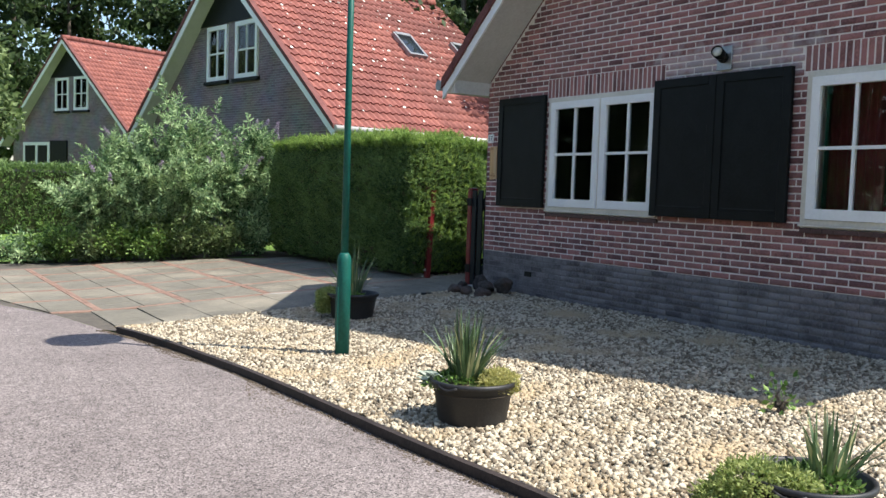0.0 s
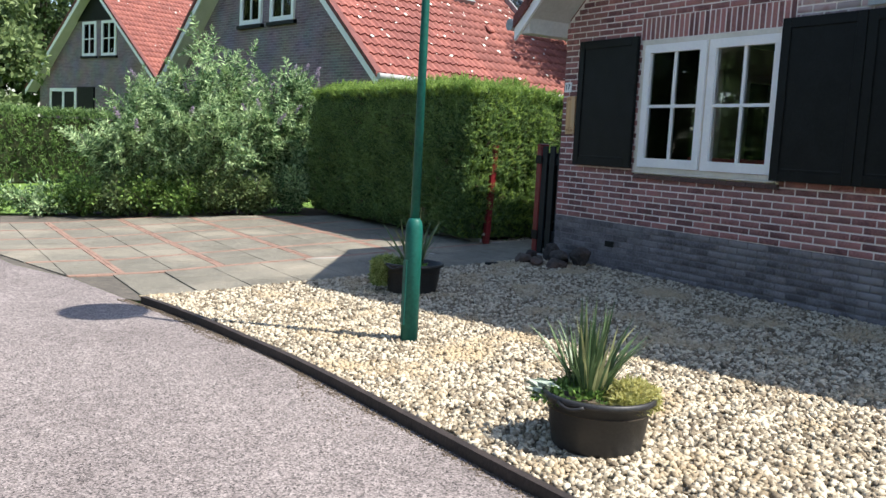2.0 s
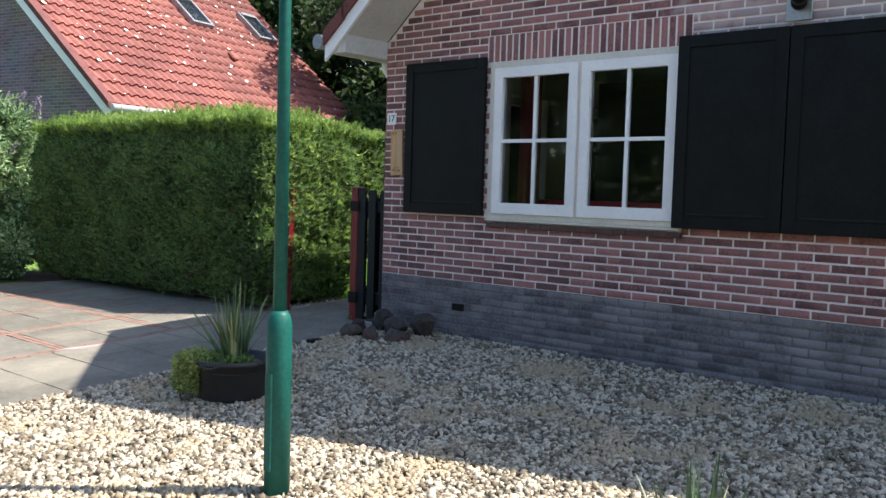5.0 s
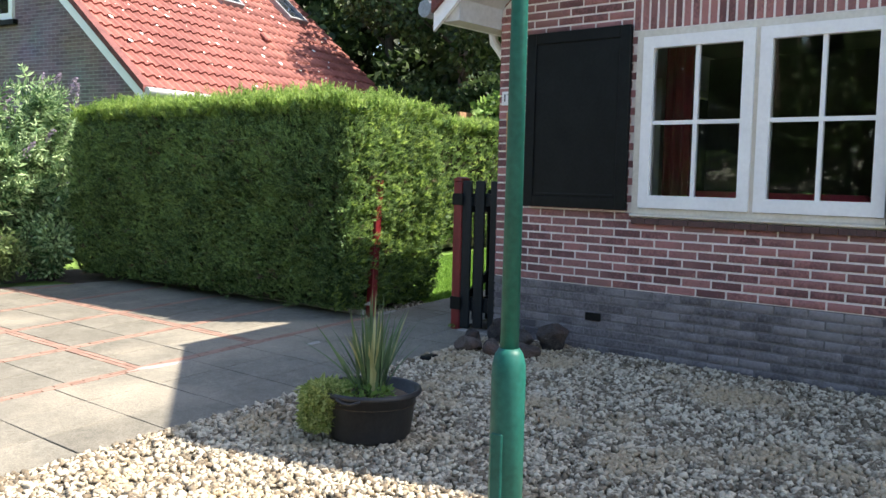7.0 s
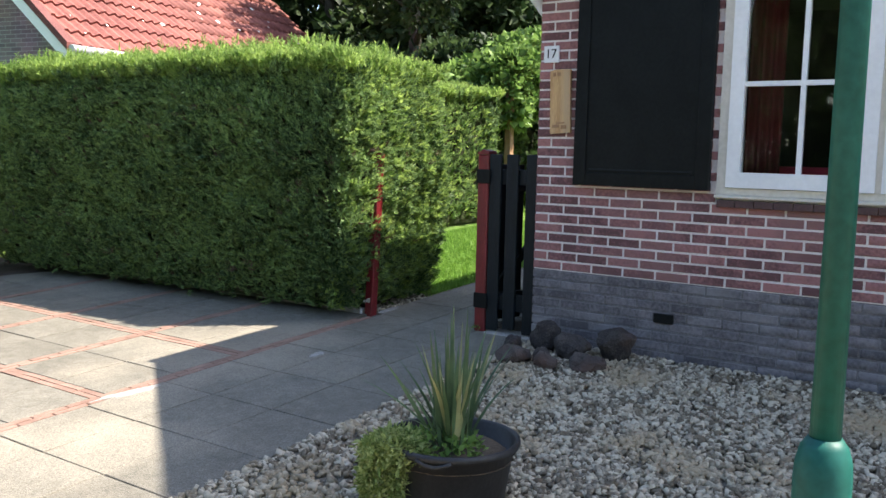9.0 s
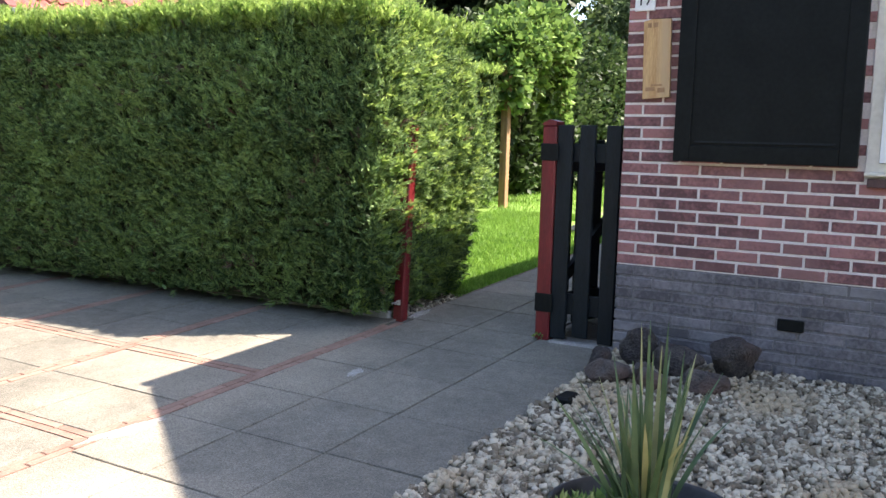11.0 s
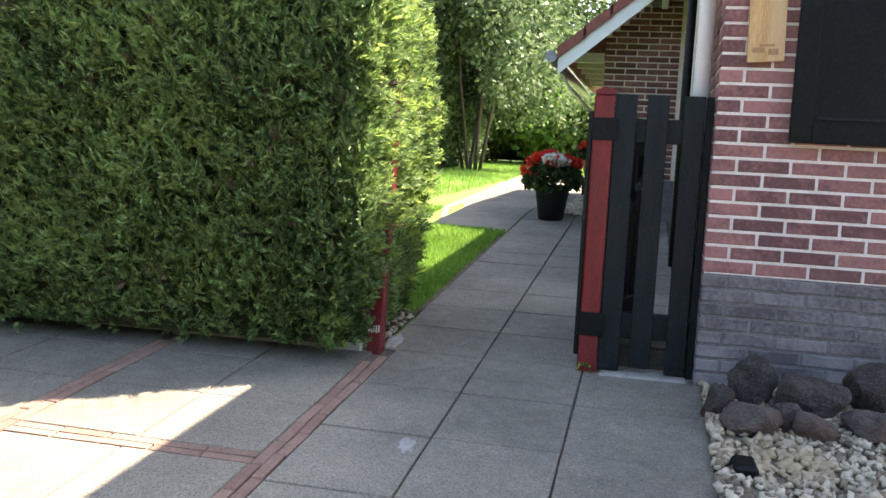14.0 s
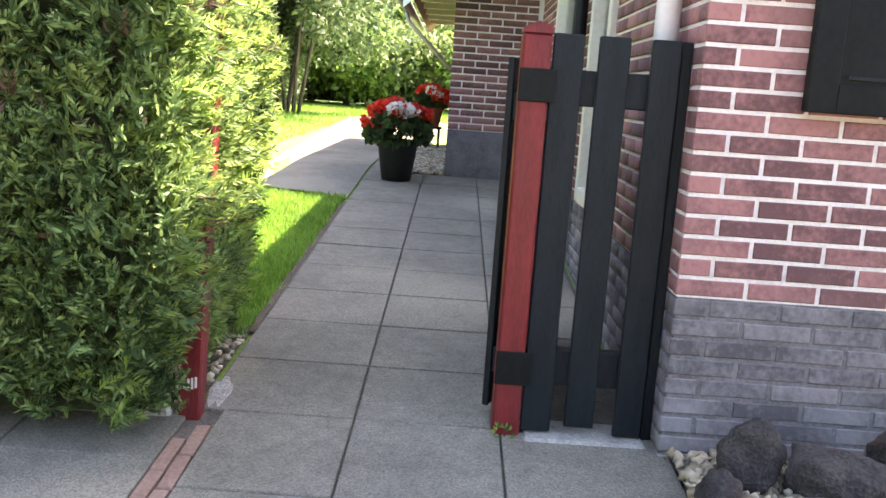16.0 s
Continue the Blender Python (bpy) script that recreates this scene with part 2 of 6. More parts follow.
M_IVY = foliage("climber_leaf", (0.060, 0.125, 0.028), (0.26, 0.40, 0.10), scale=1.5)
M_IVY_WALL = foliage("ivy_leaf", (0.075, 0.15, 0.035), (0.27, 0.42, 0.11), scale=0.8, rough=0.3, through_light=0.5)
M_GREYLEAF = foliage("grey_green_leaf", (0.055, 0.095, 0.040), (0.19, 0.265, 0.12), scale=0.8)
M_GRASS = foliage("grass_blade", (0.11, 0.235, 0.030), (0.28, 0.47, 0.085), scale=1.2)
M_YUCCA = foliage("yucca_blade", (0.032, 0.068, 0.030), (0.125, 0.19, 0.085), rough=0.4, through_light=0.2, scale=6)
M_YUCCA_PALE = foliage("yucca_blade_pale", (0.20, 0.22, 0.09), (0.46, 0.45, 0.22), rough=0.45, through_light=0.25, scale=6)
M_MOSSY = foliage("mossy_sedum_leaf", (0.20, 0.27, 0.07), (0.48, 0.53, 0.20), scale=10, through_light=0.45)
M_SILVER = foliage("silver_leaf", (0.22, 0.28, 0.22), (0.42, 0.48, 0.40), scale=5, through_light=0.2)
M_CURTAIN = material("red_curtain", (0.10, 0.010, 0.014), (0.20, 0.020, 0.028), scale=4, fine=70, rough=0.9, bump=0.1)
M_SEDUM = foliage("sedum_leaf", (0.30, 0.31, 0.09), (0.62, 0.58, 0.25), scale=8, through_light=0.5)
M_PETAL_RED = foliage("red_petal", (0.55, 0.018, 0.012), (0.8, 0.07, 0.04))
M_PETAL_WHITE = foliage("white_petal", (0.72, 0.72, 0.7), (0.85, 0.85, 0.83))


def glass_material():
    m = bpy.data.materials.new("window_glass")
    m.use_nodes = True
    n, l = m.node_tree.nodes, m.node_tree.links
    gl = n.new("ShaderNodeBsdfGlossy")
    gl.inputs["Roughness"].default_value = 0.01
    tr = n.new("ShaderNodeBsdfTransparent")
    tr.inputs["Color"].default_value = (0.955, 0.965, 0.96, 1)
    fr = n.new("ShaderNodeFresnel")
    fr.inputs["IOR"].default_value = 1.45
    mx = n.new("ShaderNodeMixShader")
    l.new(fr.outputs["Fac"], mx.inputs["Fac"])
    l.new(tr.outputs["BSDF"], mx.inputs[1])
    l.new(gl.outputs["BSDF"], mx.inputs[2])
    l.new(mx.outputs["Shader"], n["Material Output"].inputs["Surface"])
    return m


M_GLASS = glass_material()


# ---- mesh helpers ----
def part(name, bm, mat, parent=None, label=""):
    """Links a bmesh as one mesh object under a thing or a part."""
    me = bpy.data.meshes.new(name)
    bm.normal_update()
    bm.to_mesh(me)
    bm.free()
    me.materials.append(mat)
    ob = new(name, me)
    ob.parent = parent
    if label:
        tagged(ob, label=label)
    return ob


def np_mesh(name, verts, faces, mat, parent=None, smooth=False):
    """One mesh object from arrays of corners and of equal-sided faces."""
    verts, faces = np.asarray(verts, np.float32), np.asarray(faces, np.int32)
    me = bpy.data.meshes.new(name)
    k = faces.shape[1]
    me.vertices.add(len(verts))
    me.vertices.foreach_set("co", verts.ravel())
    me.loops.add(faces.size)
    me.loops.foreach_set("vertex_index", faces.ravel())
    me.polygons.add(len(faces))
    me.polygons.foreach_set("loop_start", np.arange(0, faces.size, k, dtype=np.int32))
    me.update(calc_edges=True)
    if smooth:
        me.polygons.foreach_set("use_smooth", np.ones(len(faces), bool))
    me.materials.append(mat)
    ob = new(name, me)
    ob.parent = parent
    return ob


def thing(name, x, y, z, label, category, group="", rz=0.0, kind=""):
    ob = new(name)
    ob.matrix_world = pose(x, y, z, 0, 0, rz)
    ob.empty_display_size = 0.1
    return tagged(ob, label, category, group, kind)


def box(bm, x0, x1, y0, y1, z0, z1, bevel=0.0):
    vs = [bm.verts.new((x, y, z)) for x in (x0, x1) for y in (y0, y1) for z in (z0, z1)]
    fs = [bm.faces.new([vs[i] for i in q]) for q in ((0, 1, 3, 2), (4, 6, 7, 5), (0, 4, 5, 1), (2, 3, 7, 6), (0, 2, 6, 4), (1, 5, 7, 3))]
    if bevel:
        es = list({e for f in fs for e in f.edges})
        bmesh.ops.bevel(bm, geom=es, offset=bevel, segments=1, affect="EDGES")
    return bm


def boxes(*dims, bevel=0.0):
    bm = bmesh.new()
    for d in dims:
        box(bm, *d, bevel=bevel)
    return bm


def prism(bm, pts, axis, a, b):
    """A flat outline pushed along an axis: pts are the two other coordinates in xyz order."""
    def at(p, v):
        q = list(p)
        q.insert("xyz".index(axis), v)
        return q
    lo = [bm.verts.new(at(p, a)) for p in pts]
    hi = [bm.verts.new(at(p, b)) for p in pts]
    bm.faces.new(lo)
    bm.faces.new(hi[::-1])
    n = len(pts)
    for i in range(n):
        bm.faces.new((lo[i], hi[i], hi[(i + 1) % n], lo[(i + 1) % n]))
    bmesh.ops.recalc_face_normals(bm, faces=bm.faces)
    return bm


def lathe(rings, seg=28, close=True):
    """A turned shape from (radius, height) pairs."""
    bm = bmesh.new()
    loops = []
    for r, z in rings:
        loops.append([bm.verts.new((r * math.cos(2 * math.pi * i / seg), r * math.sin(2 * math.pi * i / seg), z)) for i in range(seg)])
    for a, b in zip(loops, loops[1:]):
        for i in range(seg):
            bm.faces.new((a[i], a[(i + 1) % seg], b[(i + 1) % seg], b[i]))
    if close:
        bm.faces.new(loops[0][::-1])
        bm.faces.new(loops[-1])
    for f in bm.faces:
        f.smooth = True
    return bm


def tube(bm, pts, r0, r1, seg=7):
    """A tapered tube along a line of points."""
    pts = [Vector(p) for p in pts]
    loops = []
    for i, p in enumerate(pts):
        d = (pts[min(i + 1, len(pts) - 1)] - pts[max(i - 1, 0)]).normalized()
        u = d.orthogonal().normalized()
        v = d.cross(u)
        r = r0 + (r1 - r0) * i / (len(pts) - 1)
        loops.append([bm.verts.new(p + r * (math.cos(a) * u + math.sin(a) * v)) for a in (2 * math.pi * k / seg for k in range(seg))])
    for a, b in zip(loops, loops[1:]):
        best = min(range(seg), key=lambda s: (a[0].co - b[s].co).length)
        for i in range(seg):
            f = bm.faces.new((a[i], a[(i + 1) % seg], b[(i + 1 + best) % seg], b[(i + best) % seg]))
            f.smooth = True
    bm.faces.new(loops[0][::-1])
    bm.faces.new(loops[-1])
    return bm


RNG = np.random.default_rng(7)


def unit(v):
    return v / np.maximum(np.linalg.norm(v, axis=1, keepdims=True), 1e-6)


def leaf_mesh(name, pos, along, size, width, mat, parent=None, fold=0.25, rng=RNG):
    """Leaves as folded diamonds: pos the foot, along the way each points, size its length."""
    n = len(pos)
    along = unit(along)
    side = unit(np.cross(along, rng.normal(size=(n, 3))))
    up = np.cross(side, along)
    size = np.asarray(size).reshape(-1, 1) * np.ones((n, 1))
    mid = pos + along * size * 0.45 - up * size * fold * 0.3
    v = np.stack([pos, mid + side * size * width + up * size * fold * 0.4, pos + along * size - up * size * fold * 0.6, mid - side * size * width + up * size * fold * 0.4], 1).reshape(-1, 3)
    base = np.arange(n)[:, None] * 4
    f = np.concatenate([base + np.array([0, 1, 2]), base + np.array([0, 2, 3])], 1).reshape(-1, 3)
    return np_mesh(name, v, f, mat, parent)


def ground_z(x):
    if x < -6:
        return -0.339
    if x < 2.6:
        return -0.21 + 0.015 * (x - 2.6)
    if x < 12.7:
        return -0.21 + 0.0615 * (x - 2.6)
    return 0.411 + 0.01 * min(x - 12.7, 60)


def ground_zs(x):
    x = np.asarray(x, float)
    return np.where(x < -6, -0.339, np.where(x < 2.6, -0.21 + 0.015 * (x - 2.6), np.where(x < 12.7, -0.21 + 0.0615 * (x - 2.6), 0.411 + 0.01 * np.minimum(x - 12.7, 60))))


TILT = -math.degrees(math.atan(0.0615))


def strip(name, rows, mat, lift, label, kind="structure", category="ground"):
    """A sheet laid on the ground between a west and an east edge, row by row along y."""
    verts, faces = [], []
    k = 9
    for y, xa, xb in rows:
        for i in range(k):
            x = xa + (xb - xa) * i / (k - 1)
            verts.append((x, y, ground_z(x) + lift))
    for j in range(len(rows) - 1):
        for i in range(k - 1):
            a = j * k + i
            faces.append((a, a + 1, a + k + 1, a + k))
    ob = np_mesh(name, verts, faces, mat)
    return tagged(ob, label, category, kind=kind)


# ---- ground, road, paving base ----
xs = [-400, -60, -6, 2.6, 12.7, 30, 72.7, 400]
ys = [-400, -60, 0, 30, 80, 400]
gv = [(x, y, ground_z(x) - 0.012) for y in ys for x in xs]
gf = [(j * 8 + i, j * 8 + i + 1, j * 8 + i + 9, j * 8 + i + 8) for j in range(5) for i in range(7)]
tagged(np_mesh("ground", gv, gf, M_TURF), "short green grass and soil around the houses", "ground", kind="structure")

EDGE = [(-40, 3.9), (-4, 3.3), (0, 3.06), (3.72, 2.815), (4.52, 2.765), (5.05, 2.745), (5.59, 2.72), (6.48, 2.66), (7.45, 2.60), (8.5, 2.48), (9.29, 2.325), (10.02, 2.14), (11.28, 1.9), (12.4, 1.47), (13.8, 1.25), (18, 0.3), (30, -3.2), (60, -14)]


def edge_x(y):
    return float(np.interp(y, [p[0] for p in EDGE], [p[1] for p in EDGE]))


strip("road", [(y, -6.0 + min(0, edge_x(y) - 1.2), edge_x(y)) for y, _ in EDGE], M_ASPHALT, 0.0, "pale grey worn asphalt residential road", category="road")
drive_rows = [(10.02, edge_x(10.02), 6.95), (10.6, edge_x(10.6), 6.95), (11.28, edge_x(11.28), 6.98), (12.4, edge_x(12.4), 6.95), (13.8, edge_x(13.8), 6.9), (15.3, edge_x(15.3), 6.65), (16.2, edge_x(16.2), 5.6), (17.1, edge_x(17.1), 3.9), (18.0, edge_x(18.0), 2.0)]
driveway = strip("driveway", [(9.80, 2.27, 6.95)] + drive_rows, M_JOINT, 0.002, "sandy joints under a paved concrete driveway", category="pavement")
garden_path = strip("garden_path", [(9.93, 6.97, 12.48), (11.4, 6.97, 12.48)], M_JOINT, 0.002, "sandy joints under a concrete slab garden path", category="path")
garden_path_b = strip("garden_path", [(10.95, 12.5, 24.0), (11.4, 12.5, 24.0)], M_SLAB, 0.003, "concrete slab garden path continuing past the outbuilding", category="path")
strip("garden_path", [(11.42, 11.02, 24.0), (11.65, 11.17, 24.0), (12.13, 11.3, 24.0), (12.36, 12.6, 24.0), (12.94, 23.6, 24.0)], M_SLAB, 0.003, "pale concrete path crossing the lawn", category="path")

# gravel bed and its border
bed_rows = [(y, edge_x(y) + 0.05, 6.86) for y in (-6, -3, 0, 2, 3.72, 4.7, 5.6, 6.6, 7.4, 8.3, 9.0, 9.5, 9.878)]
strip("gravel_bed", bed_rows, M_GRAVELBED, 0.035, "bed of pale gravel beside the house", category="gravel")
bm = bmesh.new()
edge_pts = [(edge_x(y), y) for y in np.arange(-6, 10.05, 0.35)]
prev = None
for x, y in edge_pts:
    z = ground_z(x)
    lean = 0.012 * math.sin(y * 2.1)
    ring = [bm.verts.new(p) for p in ((x - 0.01 + lean, y, z - 0.03), (x - 0.01 + lean, y, z + 0.062), (x + 0.03 + lean, y, z + 0.066), (x + 0.03 + lean, y, z - 0.03))]
    if prev:
        for i in range(4):
            bm.faces.new((prev[i], ring[i], ring[(i + 1) % 4], prev[(i + 1) % 4]))
    prev = ring
bmesh.ops.recalc_face_normals(bm, faces=bm.faces)
tagged(part("gravel_border", bm, M_BORDER), "dark brown plastic edging plank along the gravel", "border", kind="structure")

# ---- the house ----
WX, CY, SY = 6.867, 9.91, 2.71
FRONT = WX          # front wall plane; then its north and south corners
RIDGE_Y, RIDGE_Z, EAVE_Z = 6.31, 5.97, 2.67
VERGE_X = 6.3
SLOPE = (RIDGE_Z - EAVE_Z) / (10.11 - RIDGE_Y)


def roof_z(y):
    return RIDGE_Z - SLOPE * abs(y - RIDGE_Y)


house = thing("house", WX, 6.3, 0.0, "red brick house with tiled gable roof and black shutters", "house")
bpy.context.view_layer.update()
house.matrix_world = Matrix.Identity(4)

WIN1, WIN2 = (6.905, 8.675, 1.15, 2.45), (3.46, 5.23, 1.15, 2.45)
T0, T1 = WX + 0.0045, WX + 0.28


def holed(outline, holes, x0, x1):
    """An upright sheet in the plane of y and z with openings, given thickness along x."""
    bm = bmesh.new()
    edges = []
    for loop in (outline, *holes):
        vs = [bm.verts.new((x0, y, z)) for y, z in loop]
        edges += [bm.edges.new((vs[i], vs[(i + 1) % len(vs)])) for i in range(len(vs))]
    bmesh.ops.triangle_fill(bm, edges=edges, use_beauty=True)
    ext = bmesh.ops.extrude_face_region(bm, geom=list(bm.faces))
    bmesh.ops.translate(bm, verts=[g for g in ext["geom"] if isinstance(g, bmesh.types.BMVert)], vec=(x1 - x0, 0, 0))
    bmesh.ops.recalc_face_normals(bm, faces=bm.faces)
    return bm


def rect(y0, y1, z0, z1):
    return [(y0, z0), (y1, z0), (y1, z1), (y0, z1)]


SIDE_WINDOW, SIDE_DOOR = (8.46, 9.14, 0.62, 2.4), (9.63, 11.0, 0.6, 2.4)
SIDE_Y = (CY - 0.27, CY - 0.008)
part("side_wall", boxes((T1, 8.46, *SIDE_Y, 0.587, 2.72), (8.46, 9.14, *SIDE_Y, 2.4, 2.72), (8.46, 9.14, *SIDE_Y, 0.587, 0.62), (9.14, 9.63, *SIDE_Y, 0.587, 2.72), (9.63, 11.0, *SIDE_Y, 2.4, 2.72), (11.0, 13.2, *SIDE_Y, 0.587, 2.72)), M_MORTAR, house)
part("side_wall", boxes((T1, 13.2, SY, SY + 0.26, 0.587, 2.72)), M_MORTAR, house)
part("rear_wall", boxes((13.2, 13.4, SY, CY - 0.008, 0.0, 2.72)), M_MORTAR, house)
bm = holed([(SY, 0.587), (CY - 0.005, 0.587), (CY - 0.005, roof_z(CY) - 0.12), (RIDGE_Y, RIDGE_Z - 0.12), (SY, roof_z(SY) - 0.12)], [rect(*WIN1), rect(*WIN2)], T0, T1)
wall = part("wall", bm, M_MORTAR, house, "red brick wall with pale mortar joints")
part("side_plinth", boxes((T1, 13.2, CY - 0.27, CY - 0.008, -0.3, 0.587)), M_PLINTH_MORTAR, house)
bm = boxes((T0, T1, SY, CY - 0.008, -0.3, 0.587))
plinth = part("plinth", bm, M_PLINTH_MORTAR, house, "grey painted brick plinth")
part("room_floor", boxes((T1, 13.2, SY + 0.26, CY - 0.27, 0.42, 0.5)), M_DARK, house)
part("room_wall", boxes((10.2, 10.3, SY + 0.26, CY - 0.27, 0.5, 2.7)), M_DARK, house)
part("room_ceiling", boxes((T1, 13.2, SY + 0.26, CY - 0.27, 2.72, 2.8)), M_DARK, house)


def slab(bm, xa, xb, y0, z0, y1, z1, lo, hi):
    """A sloping board between two heights, from xa to xb."""
    prism(bm, [(y0, z0 + lo), (y1, z1 + lo), (y1, z1 + hi), (y0, z0 + hi)], "x", xa, xb)


# roof: deck, soffit, bargeboards, verge tiles, gutter
bm = bmesh.new()
slab(bm, VERGE_X + 0.03, 13.6, 10.11, EAVE_Z, RIDGE_Y, RIDGE_Z, -0.03, 0.05)
slab(bm, VERGE_X + 0.03, 13.6, 2.51, EAVE_Z, RIDGE_Y, RIDGE_Z, -0.03, 0.05)
roof = part("roof", bm, M_ROOF, house, "dark red tiled gable roof")
bm = bmesh.new()
slab(bm, VERGE_X + 0.03, WX + 0.0, 10.08, EAVE_Z, RIDGE_Y, RIDGE_Z + 0.02, -0.09, -0.032)
slab(bm, VERGE_X + 0.03, WX + 0.0, 2.54, EAVE_Z, RIDGE_Y, RIDGE_Z + 0.02, -0.09, -0.032)
prism(bm, [(10.08, EAVE_Z - 0.10), (10.08, EAVE_Z - 0.05), (CY - 0.0, EAVE_Z + 0.09), (CY - 0.0, EAVE_Z - 0.10)], "x", VERGE_X + 0.035, WX + 0.3)
part("soffit", bm, M_SOFFIT, house, "grey painted soffit boards under the verge")
bm = bmesh.new()
slab(bm, VERGE_X, VERGE_X + 0.028, 10.14, EAVE_Z - 0.03, RIDGE_Y, RIDGE_Z, -0.14, 0.02)
part("bargeboard", bm, M_WHITE, house, "white painted bargeboard")
bm = bmesh.new()
slab(bm, VERGE_X, VERGE_X + 0.028, 2.48, EAVE_Z - 0.03, RIDGE_Y, RIDGE_Z, -0.14, 0.02)
part("bargeboard", bm, M_WHITE, house, "white painted bargeboard")
for k in range(16):
    for sgn, y_e in ((1, 10.14), (-1, 2.48)):
        bm = bmesh.new()
        ya = y_e - sgn * k * 0.245
        yb = ya - sgn * 0.26
        slab(bm, VERGE_X - 0.03, VERGE_X + 0.14, ya, roof_z(ya) + 0.035, yb, roof_z(yb) + 0.02, -0.04, 0.085)
        part("verge_tile", bm, M_ROOF_EDGE, roof)
bm = bmesh.new()
tube(bm, [(VERGE_X - 0.02, 10.22, EAVE_Z + 0.01), (13.5, 10.22, EAVE_Z - 0.01)], 0.068, 0.068, 10)
part("gutter", bm, M_ZINC, house, "grey zinc gutter")
# added to stop sun leaking between the gutter and the roof edge
part("light_gap_board", boxes((VERGE_X + 0.04, 13.5, 10.10, 10.165, EAVE_Z - 0.09, EAVE_Z + 0.05), bevel=0.004), M_WHITE, house, "white painted board added to close the light gap behind the gutter")
bm = bmesh.new()
tube(bm, [(7.14, 10.2, EAVE_Z - 0.05), (7.14, 10.19, EAVE_Z - 0.14), (7.14, 10.02, EAVE_Z - 0.34), (7.14, 9.965, EAVE_Z - 0.45), (7.14, 9.965, 0.1)], 0.04, 0.04, 12)
part("downpipe", bm, M_WHITE, house, "white plastic downpipe")


def make_window(y0, y1, z0, z1, x=WX):
    """A frame with two casements of four panes."""
    ym = (y0 + y1) / 2
    w = part("window", holed(rect(y0, y1, z0, z1), [rect(y0 + 0.055, ym - 0.02, z0 + 0.04, z1 - 0.045), rect(ym + 0.02, y1 - 0.055, z0 + 0.04, z1 - 0.045)], x - 0.012, x + 0.07), M_CREAM, house, "cream painted window frame with two white casements")
    part("window_sill", boxes((x - 0.035, x + 0.0, y0 - 0.005, y1 + 0.005, z0 - 0.022, z0 - 0.002), bevel=0.004), M_CREAM, w)
    ym = (y0 + y1) / 2
    for a, b in ((y0 + 0.058, ym - 0.017), (ym + 0.017, y1 - 0.058)):
        c, d = z0 + 0.043, z1 - 0.048
        f = 0.08
        part("casement", holed(rect(a, b, c, d), [rect(a + f, b - f, c + f + 0.01, d - f)], x - 0.03, x + 0.035), M_WHITE, w)
        m, zc = (a + b) / 2, (c + d) / 2
        part("glazing_bar", boxes((x - 0.014, x + 0.02, m - 0.014, m + 0.014, c + f + 0.01, zc - 0.014), (x - 0.014, x + 0.02, m - 0.014, m + 0.014, zc + 0.014, d - f), (x - 0.014, x + 0.02, a + f, b - f, zc - 0.014, zc + 0.014)), M_WHITE, w)
        for ya, yb in ((a + f, m - 0.014), (m + 0.014, b - f)):
            for za, zb in ((c + f + 0.01, zc - 0.014), (zc + 0.014, d - f)):
                p = part("pane", boxes((x + 0.002, x + 0.007, ya, yb, za, zb)), M_GLASS, w)
                p.visible_shadow = False
    return w


for ya, yb in ((7.2, 8.6), (3.7, 5.1)):
    sofa = thing("sofa", 7.5, (ya + yb) / 2, 0.5, "dark red sofa standing behind the window", "sofa")
    part("backrest", boxes((-0.12, 0.08, ya - (ya + yb) / 2, yb - (ya + yb) / 2, 0.0, 0.82), bevel=0.05), M_REDCLOTH, sofa)
    part("seat", boxes((0.09, 0.75, ya - (ya + yb) / 2, yb - (ya + yb) / 2, 0.0, 0.42), bevel=0.05), M_REDCLOTH, sofa)


def curtain(y0, y1, z0, z1, x, mat, label, folds):
    """A hanging cloth with soft pleats and a little thickness."""
    n, V, Fc = folds * 8, [], []
    for side in (0, 0.006):
        for z in (z0, z1):
            for i in range(n + 1):
                f = i / n
                V.append((x + side + 0.022 * math.sin(f * folds * 2 * math.pi) * (1.15 if z == z0 else 0.8), y0 + (y1 - y0) * f, z))
    m = n + 1
    for i in range(n):
        Fc += [(i, i + 1, m + i + 1, m + i), (2 * m + i + 1, 2 * m + i, 3 * m + i, 3 * m + i + 1)]
    c = np_mesh("curtain", V, Fc, mat, smooth=True)
    return tagged(c, label, "curtain")


curtain(8.42, 8.64, 0.62, 2.66, T1 + 0.1, M_CURTAIN, "dark red curtain drawn aside behind the window", 3)
curtain(4.72, 5.25, 0.62, 2.66, T1 + 0.1, M_CURTAIN, "wide dark red curtain behind the window", 6)
make_window(*WIN1)
make_window(*WIN2)


def make_shutter(y0, y1, z0, z1, proud=0.0):
    WX = FRONT - proud
    s = part("shutter", boxes((WX - 0.045, FRONT - 0.012 if not proud else WX - 0.005, y0, y1, z0, z1), bevel=0.004), M_BLACK, house, "black painted wooden window shutter")
    part("shutter_frame", boxes((WX - 0.056, WX - 0.046, y0 + 0.0, y0 + 0.085, z0, z1), (WX - 0.056, WX - 0.046, y1 - 0.085, y1, z0, z1), (WX - 0.056, WX - 0.046, y0 + 0.085, y1 - 0.085, z0, z0 + 0.085), (WX - 0.056, WX - 0.046, y0 + 0.085, y1 - 0.085, z1 - 0.085, z1), bevel=0.003), M_BLACK, s)
    part("drip_bar", boxes((WX - 0.053, WX - 0.047, y0 + 0.11, y1 - 0.11, z0 + 0.10, z0 + 0.110)), M_GATE, s)
    return s


make_shutter(8.71, 9.61, 1.17, 2.5)
make_shutter(6.16, 6.94, 1.15, 2.51, 0.03)
make_shutter(5.34, 6.15, 1.15, 2.51, 0.03)
